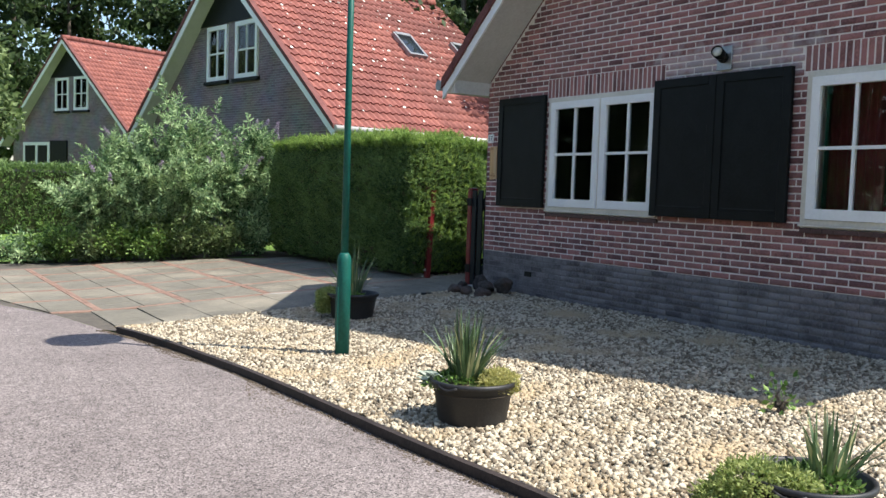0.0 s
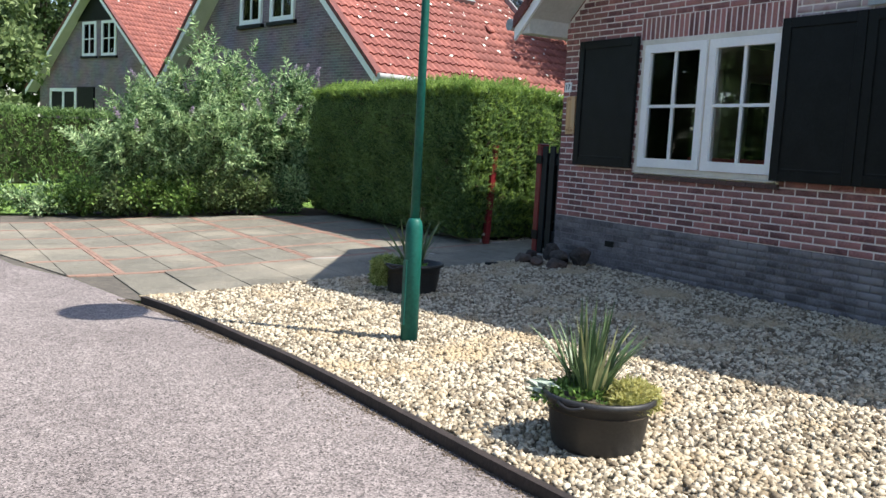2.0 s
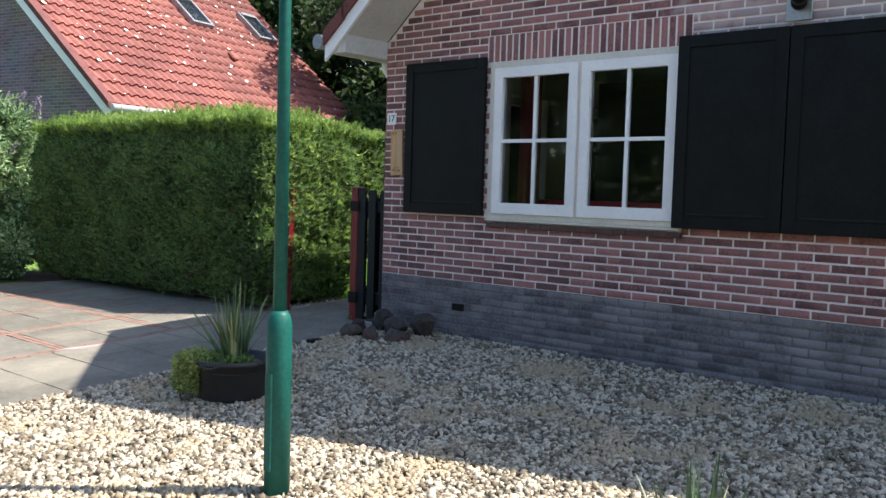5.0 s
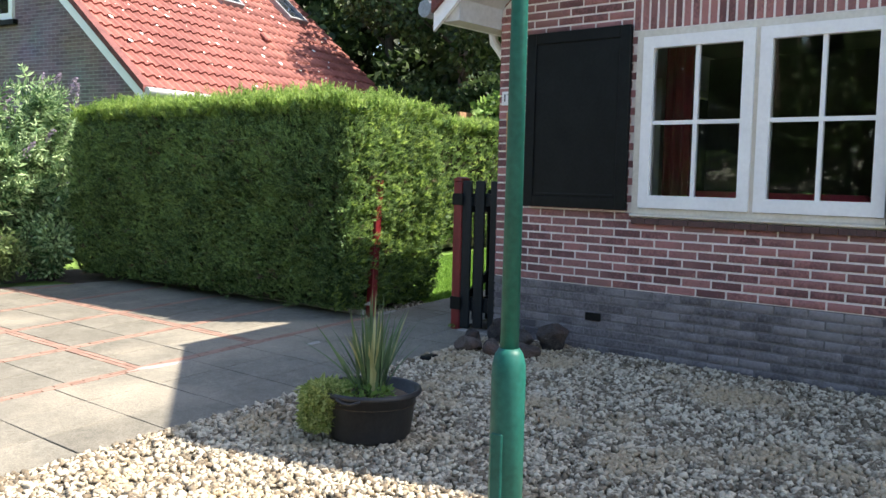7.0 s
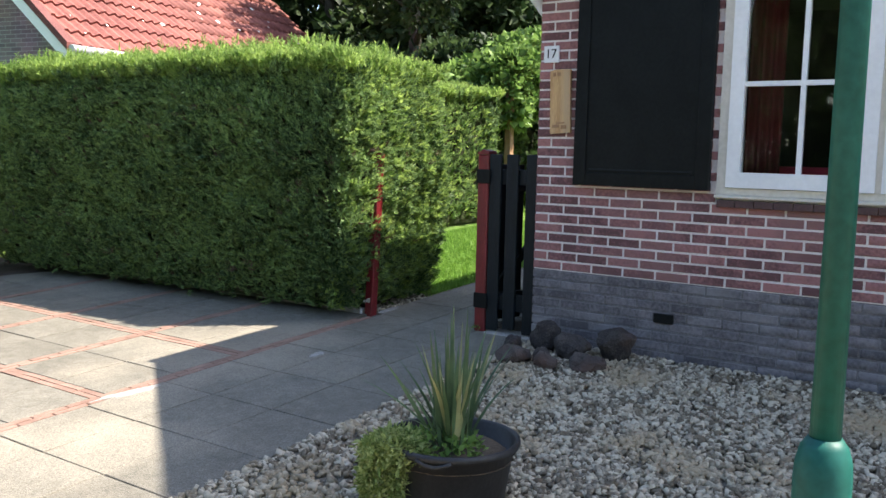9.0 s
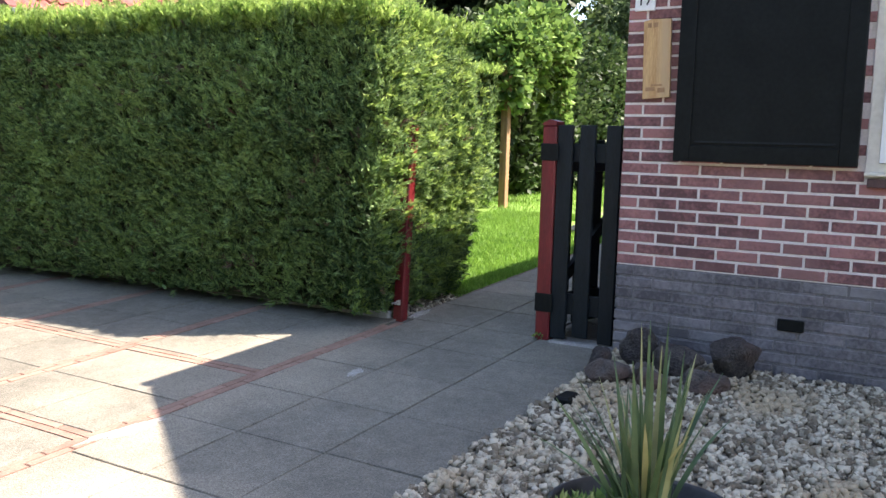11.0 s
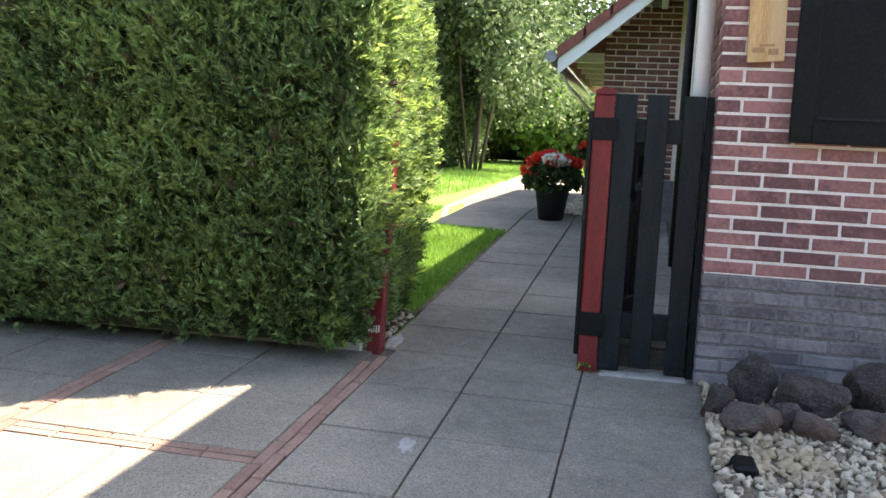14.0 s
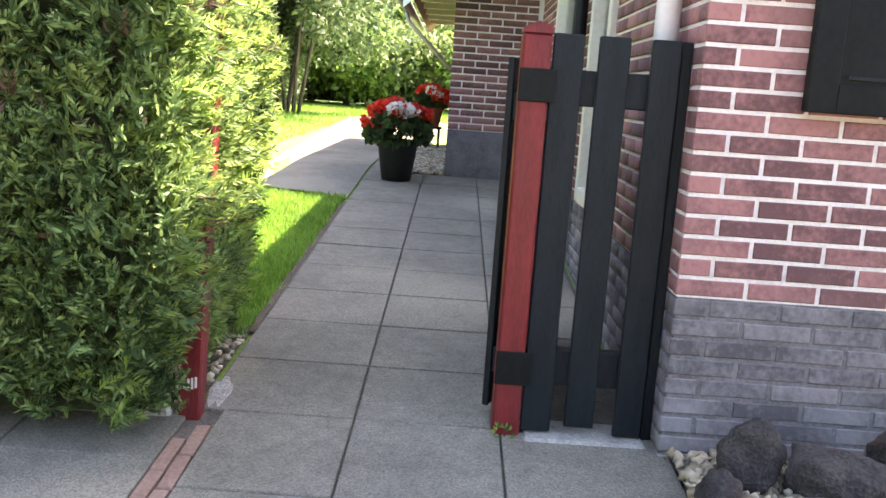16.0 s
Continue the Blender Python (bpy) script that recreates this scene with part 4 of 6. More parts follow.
def gable_house(o, name, label, length, parts_cols, near=True, seed=1, turn=10.3):
    h = thing(name, o[0], o[1], 0, label, "house")
    h.matrix_world = pose(o[0], o[1], o[2], 0, 0, turn)
    half, ez, az = 5.2, 2.65, 7.15
    sl = (az - ez) / half
    hw = half - 0.35
    zt = lambda v: az - sl * abs(v) - 0.14
    bm = bmesh.new()
    prism(bm, [(-hw, -0.4), (hw, -0.4), (hw, zt(hw)), (0.0, zt(0)), (-hw, zt(hw))], "x", 0.5, 0.75)
    box(bm, 0.75, length - 0.3, -hw, -hw + 0.2, -0.4, zt(hw))
    part("wall", bm, M_FIELD, h, "grey-brown weathered brick gable wall")
    bm = bmesh.new()
    prism(bm, [(-1.72, 5.56), (1.72, 5.56), (0.0, 7.03)], "x", 0.46, 0.496)
    part("gable_cladding", bm, M_BLACK, h, "black timber gable cladding")
    for v0, v1 in ((0.2, 1.25), (-1.3, -0.22)):
        z0, z1 = 4.06, 5.52
        w = part("window", boxes((0.44, 0.498, v0, v0 + 0.11, z0, z1), (0.44, 0.498, v1 - 0.11, v1, z0, z1), (0.44, 0.498, v0 + 0.11, v1 - 0.11, z1 - 0.11, z1), (0.44, 0.498, v0 + 0.11, v1 - 0.11, z0, z0 + 0.12)), M_WHITE, h, "white framed attic window")
        vm, zm = (v0 + v1) / 2, (z0 + z1) / 2
        part("glazing_bar", boxes((0.455, 0.49, vm - 0.02, vm + 0.02, z0 + 0.12, zm - 0.02), (0.455, 0.49, vm - 0.02, vm + 0.02, zm + 0.02, z1 - 0.11), (0.455, 0.49, v0 + 0.11, v1 - 0.11, zm - 0.02, zm + 0.02)), M_WHITE, w)
        part("pane", boxes((0.475, 0.482, v0 + 0.11, v1 - 0.11, z0 + 0.12, z1 - 0.11)), M_GLASS, w)
        # dark sheet behind the glass, standing in for the unlit room
        part("dark_room_backing", boxes((0.486, 0.497, v0 + 0.11, v1 - 0.11, z0 + 0.12, z1 - 0.11)), M_DARK, w)
        part("window_sill", boxes((0.40, 0.499, v0 - 0.08, v1 + 0.08, z0 - 0.09, z0 - 0.002)), M_BLACK, w)
    if not near:
        w = part("ground_floor_window", boxes((0.44, 0.498, 1.7, 3.9, 1.6, 1.75), (0.44, 0.498, 1.7, 3.9, 2.55, 2.7), (0.44, 0.498, 1.7, 1.85, 1.75, 2.55), (0.44, 0.498, 2.7, 2.85, 1.75, 2.55), (0.44, 0.498, 3.75, 3.9, 1.75, 2.55)), M_WHITE, h)
        part("pane", boxes((0.47, 0.497, 1.85, 3.75, 1.75, 2.55)), M_BLACK, w)
        part("shutter", boxes((0.43, 0.498, 0.3, 1.6, 1.6, 2.75)), M_BLACK, h)
    for sg in (1, -1):
        bm = bmesh.new()
        slab(bm, 0.03, length, sg * half, ez, 0.0, az, -0.06, 0.0)
        rf = part("roof", bm, M_ROOF_EDGE, h, "red clay tile roof slope")
        bm = bmesh.new()
        slab(bm, 0.04, 0.5, sg * (half - 0.05), ez + 0.0, 0.0, az + 0.04, -0.16, -0.062)
        part("soffit", bm, M_SOFFIT, h)
        bm = bmesh.new()
        slab(bm, 0.0, 0.03, sg * (half + 0.03), ez - 0.03, 0.0, az, -0.22, -0.02)
        part("bargeboard", bm, M_WHITE, h, "white painted bargeboard")
        bm = bmesh.new()
        slab(bm, -0.03, 0.13, sg * (half + 0.03), ez - 0.03, 0.0, az, -0.016, 0.10)
        part("verge_edge", bm, M_ROOF_EDGE, h)
        if sg == 1:
            continue
        # tiles of the slope that faces the driveway
        vs, fs = tile_shape()
        ang = math.atan(sl)
        slope_len = half / math.cos(ang)
        rows_n, cols = int(slope_len / 0.33), int((length - 0.16) / 0.2)
        me = bpy.data.meshes.new("roof_tile")
        me.from_pydata(vs, [], fs)
        me.materials.append(M_ROOF_T)
        big_v, big_f = [], []
        V0 = np.array(vs)
        for r in range(rows_n):
            for c in range(cols):
                s = r * 0.33
                x = 0.13 + c * 0.2
                if c < parts_cols:
                    ob = new("roof_tile", me)
                    ob.parent = rf
                    ob.matrix_basis = Matrix(((1, 0, 0, x), (0, math.cos(ang), -math.sin(ang), -half + s * math.cos(ang)), (0, math.sin(ang), math.cos(ang), ez + s * math.sin(ang)), (0, 0, 0, 1)))
                else:
                    w = np.empty_like(V0)
                    w[:, 0] = V0[:, 0] + x
                    w[:, 1] = -half + (s + V0[:, 1]) * math.cos(ang) - V0[:, 2] * math.sin(ang)
                    w[:, 2] = ez + (s + V0[:, 1]) * math.sin(ang) + V0[:, 2] * math.cos(ang)
                    big_f.append(np.array(fs) + len(vs) * len(big_v))
                    big_v.append(w)
        if big_v:
            rest = np_mesh("roof_tile_field", np.concatenate(big_v), np.concatenate(big_f), M_ROOF, rf)
            tagged(rest, kind="stuff")
        rng = np.random.default_rng(seed)
        bm = bmesh.new()
        for _ in range(230 if near else 110):
            x, s = 0.3 + rng.random() * (length - 0.6), 0.2 + rng.random() ** 0.8 * (slope_len - 0.5)
            m = Matrix(((1, 0, 0, x), (0, math.cos(ang), -math.sin(ang), -half + s * math.cos(ang)), (0, math.sin(ang), math.cos(ang), ez + s * math.sin(ang)), (0, 0, 0, 1)))
            q = bmesh.ops.create_circle(bm, cap_ends=True, segments=7, radius=0.015 + 0.035 * rng.random() ** 2)["verts"]
            for v in q:
                v.co.x *= 0.8 + 0.5 * rng.random()
                v.co = m @ (v.co + Vector((0, 0, 0.066)))
        tagged(part("lichen_spot", bm, M_LICHEN, rf, "pale lichen specks"), kind="stuff")
        if near:
            for u0 in (4.32, 6.5):
                s0, s1 = 2.58 / math.cos(ang), 3.35 / math.cos(ang)
                m = Matrix(((1, 0, 0, u0), (0, math.cos(ang), -math.sin(ang), -half), (0, math.sin(ang), math.cos(ang), ez), (0, 0, 0, 1)))
                sk = new("skylight")
                sk.parent = rf
                sk.matrix_basis = m
                bm = boxes((0, 0.07, s0, s1, 0.03, 0.15), (0.58, 0.65, s0, s1, 0.03, 0.15), (0.07, 0.58, s0, s0 + 0.07, 0.03, 0.15), (0.07, 0.58, s1 - 0.12, s1, 0.03, 0.17))
                bmesh.ops.transform(bm, matrix=m, verts=bm.verts)
                bpy.data.objects.remove(sk)
                sk = part("skylight", bm, M_ZINC, h, "grey framed roof window")
                bm = boxes((0.07, 0.58, s0 + 0.07, s1 - 0.12, 0.09, 0.10))
                bmesh.ops.transform(bm, matrix=m, verts=bm.verts)
                part("pane", bm, M_SKYPANE, sk)
            bm = boxes((4.66, 4.86, 1.66 / math.cos(ang), 1.86 / math.cos(ang), 0.05, 0.14), bevel=0.03)
            bmesh.ops.transform(bm, matrix=Matrix(((1, 0, 0, 0), (0, math.cos(ang), -math.sin(ang), -half), (0, math.sin(ang), math.cos(ang), ez), (0, 0, 0, 1))), verts=bm.verts)
            part("vent_tile", bm, M_ROOF, h)
        bm = bmesh.new()
        tube(bm, [(0.0, -half - 0.07, ez - 0.03), (length, -half - 0.07, ez - 0.03)], 0.07, 0.07, 8)
        part("gutter", bm, M_SOFFIT, h)
    for k in range(int(length / 0.36)):
        bm = bmesh.new()
        tube(bm, [(k * 0.36 - 0.02, 0, az + 0.03), (k * 0.36 + 0.37, 0, az + 0.045)], 0.115, 0.125, 8)
        part("ridge_tile", bm, M_ROOF_T, h)
    return h


M_ROOF_T = material("roof_tile_single", (0.185, 0.056, 0.045), (0.32, 0.11, 0.083), scale=1.4, fine=22, rough=0.8, bump=0.25, objrand=0.35, c3=(0.17, 0.055, 0.045))
M_SKYPANE = material("skylight_glass", (0.02, 0.025, 0.03), (0.03, 0.035, 0.04), scale=2, fine=10, rough=0.04, bump=0.0, spec=1.0)
gable_house((7.80, 23.4, 0.0), "neighbour_house", "brick gable house with lichen-specked red tile roof", 7.8, 17, True, 4)
gable_house((7.5, 42.67, 0.25), "neighbour_house", "farther brick gable house with red tile roof", 12.0, 0, False, 9, 21.0)

# ---- shrubs and trees ----
def cloud(rng, n, centre, radii):
    """Points near the shells of ellipsoids, with the outward way."""
    d = unit(rng.normal(size=(n, 3)))
    r = 0.62 + 0.38 * rng.random((n, 1)) ** 0.5
    return np.asarray(centre) + d * r * np.asarray(radii), d


def shrub(name, x, y, height, width, n, label, leaf=0.13, mat=M_BUDDLEIA, seed=1, stems=26, flowers=0, width_ratio=0.13, spray=True):
    """An arching shrub: stems that fan out, each clothed in paired narrow leaves."""
    rng = np.random.default_rng(seed)
    root = thing(name, x, y, ground_z(x), label, "shrub")
    P, A, tips = [], [], []
    per = max(8, n // stems)
    for k in range(stems):
        az = rng.random() * 2 * math.pi
        reach = width * (0.15 + 0.85 * rng.random() ** 0.6)
        hgt = height * (1.0 - 0.45 * (reach / width) ** 2) * (0.62 + 0.45 * rng.random())
        t = np.linspace(0, 1, 7)
        line = np.column_stack([reach * t ** 1.3 * math.cos(az), reach * t ** 1.3 * math.sin(az), hgt * (1.25 * t - 0.25 * t * t)])
        line += rng.normal(size=line.shape) * 0.02
        part("stem", tube(bmesh.new(), line, 0.018, 0.004, 5), M_BARK, root)
        tips.append((line[-1], line[-1] - line[-2]))
        u = 0.12 + 0.88 * rng.random(per) ** 0.75
        p = np.column_stack([np.interp(u, t, line[:, i]) for i in range(3)])
        side = rng.normal(size=(per, 3))
        p += unit(side) * rng.random((per, 1)) * 0.22 * (0.4 + 0.6 * u[:, None])
        P.append(p)
        A.append(unit(side * 0.8 + np.array([math.cos(az) * 0.4, math.sin(az) * 0.4, 0.25])))
    P, A = np.concatenate(P), np.concatenate(A)
    keep = P[:, 2] > 0.05
    P, A = P[keep], A[keep]
    leaf_mesh("foliage", P, A, leaf * (0.6 + 0.7 * rng.random(len(P))), width_ratio, mat, root, rng=rng)
    if flowers:
        for p, d in [tips[i % len(tips)] for i in range(flowers)]:
            d = d / np.linalg.norm(d)
            q = p + np.outer(np.linspace(0, 0.2, 60), d) + rng.normal(size=(60, 3)) * np.linspace(0.028, 0.008, 60)[:, None]
            leaf_mesh("flower_spike", q, rng.normal(size=(60, 3)), 0.028, 0.4, M_BLOOM, root, rng=rng)
    return root


def plumes(name, x, y, height, width, stems, label, seed, leaf=0.115, shoots=18, flowers=10, mat=M_BUDDLEIA):
    """Arching stems with many side shoots, each set with paired narrow leaves and a pale tip."""
    rng = np.random.default_rng(seed)
    root = thing(name, x, y, ground_z(x), label, "shrub")
    P, A, S, tips = [], [], [], []
    for k in range(stems):
        az = rng.random() * 2 * math.pi
        reach = width * (0.08 + 0.92 * rng.random() ** 0.65)
        hgt = height * (1.0 - 0.5 * (reach / width) ** 1.7) * (0.6 + 0.42 * rng.random())
        t = np.linspace(0, 1, 8)
        out = np.array([math.cos(az), math.sin(az), 0.0])
        line = np.outer(reach * t ** 1.5, out) + np.outer(hgt * (1.2 * t - 0.2 * t * t), [0, 0, 1.0])
        line += rng.normal(size=line.shape) * 0.018 * t[:, None]
        part("stem", tube(bmesh.new(), line, 0.016, 0.004, 5), M_BARK, root)
        for j in range(shoots + 1):
            u = 1.0 if j == shoots else 0.16 + 0.82 * rng.random() ** 0.8
            foot = np.array([np.interp(u, t, line[:, i]) for i in range(3)])
            d = np.array([np.interp(min(1, u + 0.08), t, line[:, i]) - np.interp(u - 0.08, t, line[:, i]) for i in range(3)])
            d = d / np.linalg.norm(d)
            way = rng.normal(size=3) * (0.25 if j == shoots else 0.75)
            d = d * 0.75 + way + np.array([0, 0, 0.35]) + out * 0.25
            d = d / np.linalg.norm(d)
            ln = (0.26 + 0.2 * rng.random()) * (1.15 if j == shoots else 1.0)
            m = 13
            f = np.repeat(np.linspace(0.05, 1, m), 2)
            spine = foot + np.outer(f * ln, d) + np.outer(-0.08 * f * f, [0, 0, 1.0])
            sd = np.cross(d, rng.normal(size=3))
            sd = sd / np.linalg.norm(sd)
            other = np.cross(d, sd)
            turn = np.arange(2 * m) // 2 % 2
            sgn = np.where(np.arange(2 * m) % 2, 1.0, -1.0)
            side = np.where(turn[:, None] == 0, sd, other) * sgn[:, None]
            P.append(spine)
            A.append(side * (1.0 - 0.55 * f[:, None]) + d * (0.45 + 0.6 * f[:, None]) + np.array([0, 0, -0.22]) + rng.normal(size=(2 * m, 3)) * 0.15)
            S.append(leaf * (1.15 - 0.65 * f) * (0.75 + 0.5 * rng.random(2 * m)))
            if j == shoots:
                tips.append((spine[-1], d))
    P, A, S = np.concatenate(P), np.concatenate(A), np.concatenate(S)
    keep = P[:, 2] > 0.05
    leaf_mesh("foliage", P[keep], A[keep], S[keep], 0.145, mat, root, rng=rng)
    for p, d in tips[:flowers]:
        q = p + np.outer(np.linspace(-0.02, 0.17, 70), d) + rng.normal(size=(70, 3)) * np.linspace(0.022, 0.006, 70)[:, None]
        leaf_mesh("flower_spike", q, rng.normal(size=(70, 3)), 0.03, 0.4, M_BLOOM, root, rng=rng)
    return root


plumes("butterfly_bush", 5.0, 17.1, 3.1, 1.3, 92, "tall grey-green butterfly bush with arching stems", 11)
plumes("butterfly_bush", 6.3, 16.95, 2.75, 0.95, 66, "butterfly bush with fading purple flowers beside the hedge", 12, flowers=14)
plumes("butterfly_bush", 3.9, 17.4, 2.3, 1.0, 54, "butterfly bush at the edge of the driveway", 13, leaf=0.11, flowers=7)
for i, (x, y, h, w) in enumerate(((4.6, 16.75, 0.75, 0.6), (3.5, 17.2, 0.7, 0.7), (2.5, 17.9, 0.55, 0.7), (1.6, 18.5, 0.5, 0.7), (5.5, 16.35, 0.8, 0.6), (0.7, 19.0, 0.45, 0.7), (4.0, 17.0, 0.9, 0.7), (5.0, 16.6, 0.9, 0.6), (6.2, 16.2, 0.8, 0.5), (3.0, 17.5, 0.7, 0.6))):
    shrub("low_shrub", x, y, h, w, 4200, "low leafy shrub along the driveway edge", leaf=0.065, mat=(M_IVY, M_TREE_LIGHT, M_BUDDLEIA)[i % 3], seed=30 + i, stems=18, width_ratio=0.26)
hedge("boundary_hedge", [(-1.5, 27.0), (5.6, 25.6), (5.9, 26.8), (-1.2, 28.2)], 1.85, 9000, "clipped green hedge behind a lawn", size=0.15, seed=8)


def tree(name, x, y, height, spread, n, label, mat=M_TREE, leaf=0.28, seed=1, crown_from=0.3, trunk=0.16, stems=1):
    """A tapered trunk with limbs, and a crown of leaves on many uneven clumps."""
    rng = np.random.default_rng(seed)
    root = thing(name, x, y, ground_z(x) - 0.02, label, "tree")
    bm = bmesh.new()
    clumps = []
    for s in range(stems):
        lean = rng.normal(size=2) * (0.25 if stems > 1 else 0.06)
        off = rng.normal(size=2) * (0.12 if stems > 1 else 0)
        top = np.array([off[0] + lean[0] * height * 0.5, off[1] + lean[1] * height * 0.5, height * 0.85])
        line = [np.array([off[0], off[1], -0.05]) + (top - np.array([off[0], off[1], -0.05])) * f + np.append(rng.normal(size=2) * 0.04 * height * 0.1, 0) for f in np.linspace(0, 1, 6)]
        tube(bm, line, trunk, trunk * 0.2, 8)
        for k in range(max(4, 11 // stems)):
            f = crown_from + (1 - crown_from) * rng.random()
            base = np.array([np.interp(f * 0.95, np.linspace(0, 1, 6), [q[i] for q in line]) for i in range(3)])
            az = rng.random() * 2 * math.pi
            reach = spread * (0.5 + 0.5 * rng.random()) * math.sqrt(max(0.15, 1 - (2 * (f - crown_from) / (1 - crown_from) - 0.8) ** 2 * 0.6))
            tip = base + np.array([math.cos(az) * reach, math.sin(az) * reach, reach * (0.2 + 0.4 * rng.random())])
            tube(bm, [base, (base + tip) / 2 + np.array([0, 0, 0.08 * reach]), tip], trunk * 0.35, trunk * 0.06, 5)
            for g in (0.45, 0.75, 1.0):
                clumps.append((base + (tip - base) * g, spread * (0.22 + 0.2 * rng.random())))
    part("trunk", bm, M_BARK, root)
    per = n // len(clumps)
    P, A = [], []
    for c, r in clumps:
        p, d = cloud(rng, per, c, (r, r, r * 0.75))
        P.append(p)
        A.append(d * 0.6 + rng.normal(size=d.shape) * 0.6 + np.array([0, 0, -0.2]))
    P, A = np.concatenate(P), np.concatenate(A)
    keep = P[:, 2] > height * crown_from * 0.55
    leaf_mesh("crown", P[keep], A[keep], leaf * (0.6 + 0.7 * rng.random(int(keep.sum()))), 0.32, mat, root, rng=rng)
    return root


rt = random.Random(5)
far_trees = [(4.5, 57), (7.5, 55), (10.5, 58), (-3, 52), (0.5, 60), (3.5, 64), (-7, 58), (8, 66), (12, 62), (16, 58), (20, 52), (14, 70), (24, 46), (5, 72), (-1, 72)]
for i, (x, y) in enumerate(far_trees):
    tree("woodland_tree", x, y, 13 + rt.random() * 4, 4.2, 6000, "tall dark green broadleaf tree behind the houses", seed=100 + i, leaf=0.42, crown_from=0.12, trunk=0.25)
for i, (x, y) in enumerate(((18, 27), (21, 23), (25, 27), (23, 20), (28, 22), (17, 32), (30, 17), (15.5, 29.5), (18.5, 22.5), (16.5, 25.5), (20, 29), (24, 32))):
    tree("garden_tree", x, y, 10 + rt.random() * 3, 3.4, 7500, "dark leafy tree at the back of the garden", seed=140 + i, leaf=0.28, crown_from=0.08, trunk=0.2)
tree("roadside_tree", 1.2, 33, 7.5, 2.9, 9000, "leafy green tree beside the road", mat=M_TREE_LIGHT, seed=160, leaf=0.24, crown_from=0.12)
tree("roadside_tree", -2.5, 36, 8, 3.0, 7000, "leafy green tree beside the road", mat=M_TREE_LIGHT, seed=161, leaf=0.26, crown_from=0.1)
for i, (x, y) in enumerate(((-9, 4), (-10, 9), (-9.5, -2), (-10, 14), (-11, -8), (-10.5, 19), (-11, 24.5), (-11, 30))):
    tree("roadside_tree", x, y, 7.5 + rt.random() * 2, 3.3, 8000, "leafy tree across the road", mat=M_TREE, seed=170 + i, leaf=0.2, crown_from=0.06)
hedge("ivy_hedge", [(33.5, 4.0), (35.0, 4.0), (34.0, 27.0), (32.5, 27.0)], 4.2, 18000, "dense sunlit ivy-covered boundary of the garden", mat=M_IVY_WALL, size=0.3, parts=3, seed=9, core_top=0.9, base_lift=0.02)
tree("multi_stem_tree", 23.7, 14.25, 6.0, 2.6, 26000, "multi-stemmed light green garden tree on the lawn", mat=M_GREYLEAF, seed=181, leaf=0.14, crown_from=0.16, trunk=0.045, stems=6)
for i, (x, y) in enumerate(((46, 6.5), (48, 13.5), (47, 20), (33, 27), (42, 10.0))):
    tree("garden_tree", x, y, 12.5, 5.0, 11000, "tall leafy tree behind the ivy boundary", mat=M_TREE_LIGHT, seed=230 + i, leaf=0.3, crown_from=0.12, trunk=0.2)
for i, (x, y) in enumerate(((20.5, 19.4), (24.5, 22.3))):
    tree("garden_tree", x, y, 9.5, 3.0, 8000, "dark leafy tree at the back of the garden", seed=240 + i, leaf=0.26, crown_from=0.08, trunk=0.2)
tree("garden_tree", 17.2, 18.6, 10.0, 2.5, 18000, "dark leafy tree beside the neighbouring roof", seed=244, leaf=0.15, crown_from=0.1, trunk=0.2)
# dark tree leaf material puts the shade of the trees into the bank's colour
hedge("ivy_bank", [(14.8, 14.55), (29.0, 15.0), (29.0, 17.2), (14.8, 16.8)], 2.8, 18000, "ivy and laurel bank behind the lawn, leaf colour darkened as tree shade", mat=M_TREE, size=0.2, parts=3, seed=17, base_lift=0.02, leaflet=0.8, slim=0.34, belly=0.15)
tree("roadside_tree", 2.7, 31.0, 4.6, 1.8, 6000, "leafy green tree beside the road", mat=M_TREE_LIGHT, seed=250, leaf=0.2, crown_from=0.08)
for i, (x, y, h) in enumerate(((33, 18.5, 5), (34, 15.5, 5.5), (34, 12.5, 5), (33.5, 9.5, 5), (31, 21.5, 5.5), (35, 20.5, 7), (30.8, 9.2, 2.6), (31.2, 11.6, 2.4), (30.9, 13.9, 2.7), (31.4, 16.2, 2.5), (26, 19.5, 4.5), (22, 18.0, 4.5), (18.5, 17.0, 4.0))):
    tree("garden_shrub", x, y, h, 2.0, 6500, "dense sunlit leafy shrub bounding the lawn", mat=M_TREE_LIGHT if i % 2 else M_IVY_WALL, seed=190 + i, leaf=0.2, crown_from=0.02, trunk=0.06, stems=3)

# unseen back row, added to block bright sky gaps in the window reflections
for i in range(9):
    tree("roadside_tree", -17.5 - 1.5 * (i % 2), -16 + i * 6.5, 9.5, 4.4, 3600, "unseen leafy tree added across the road to darken window reflections", seed=260 + i, leaf=0.6, crown_from=0.04)

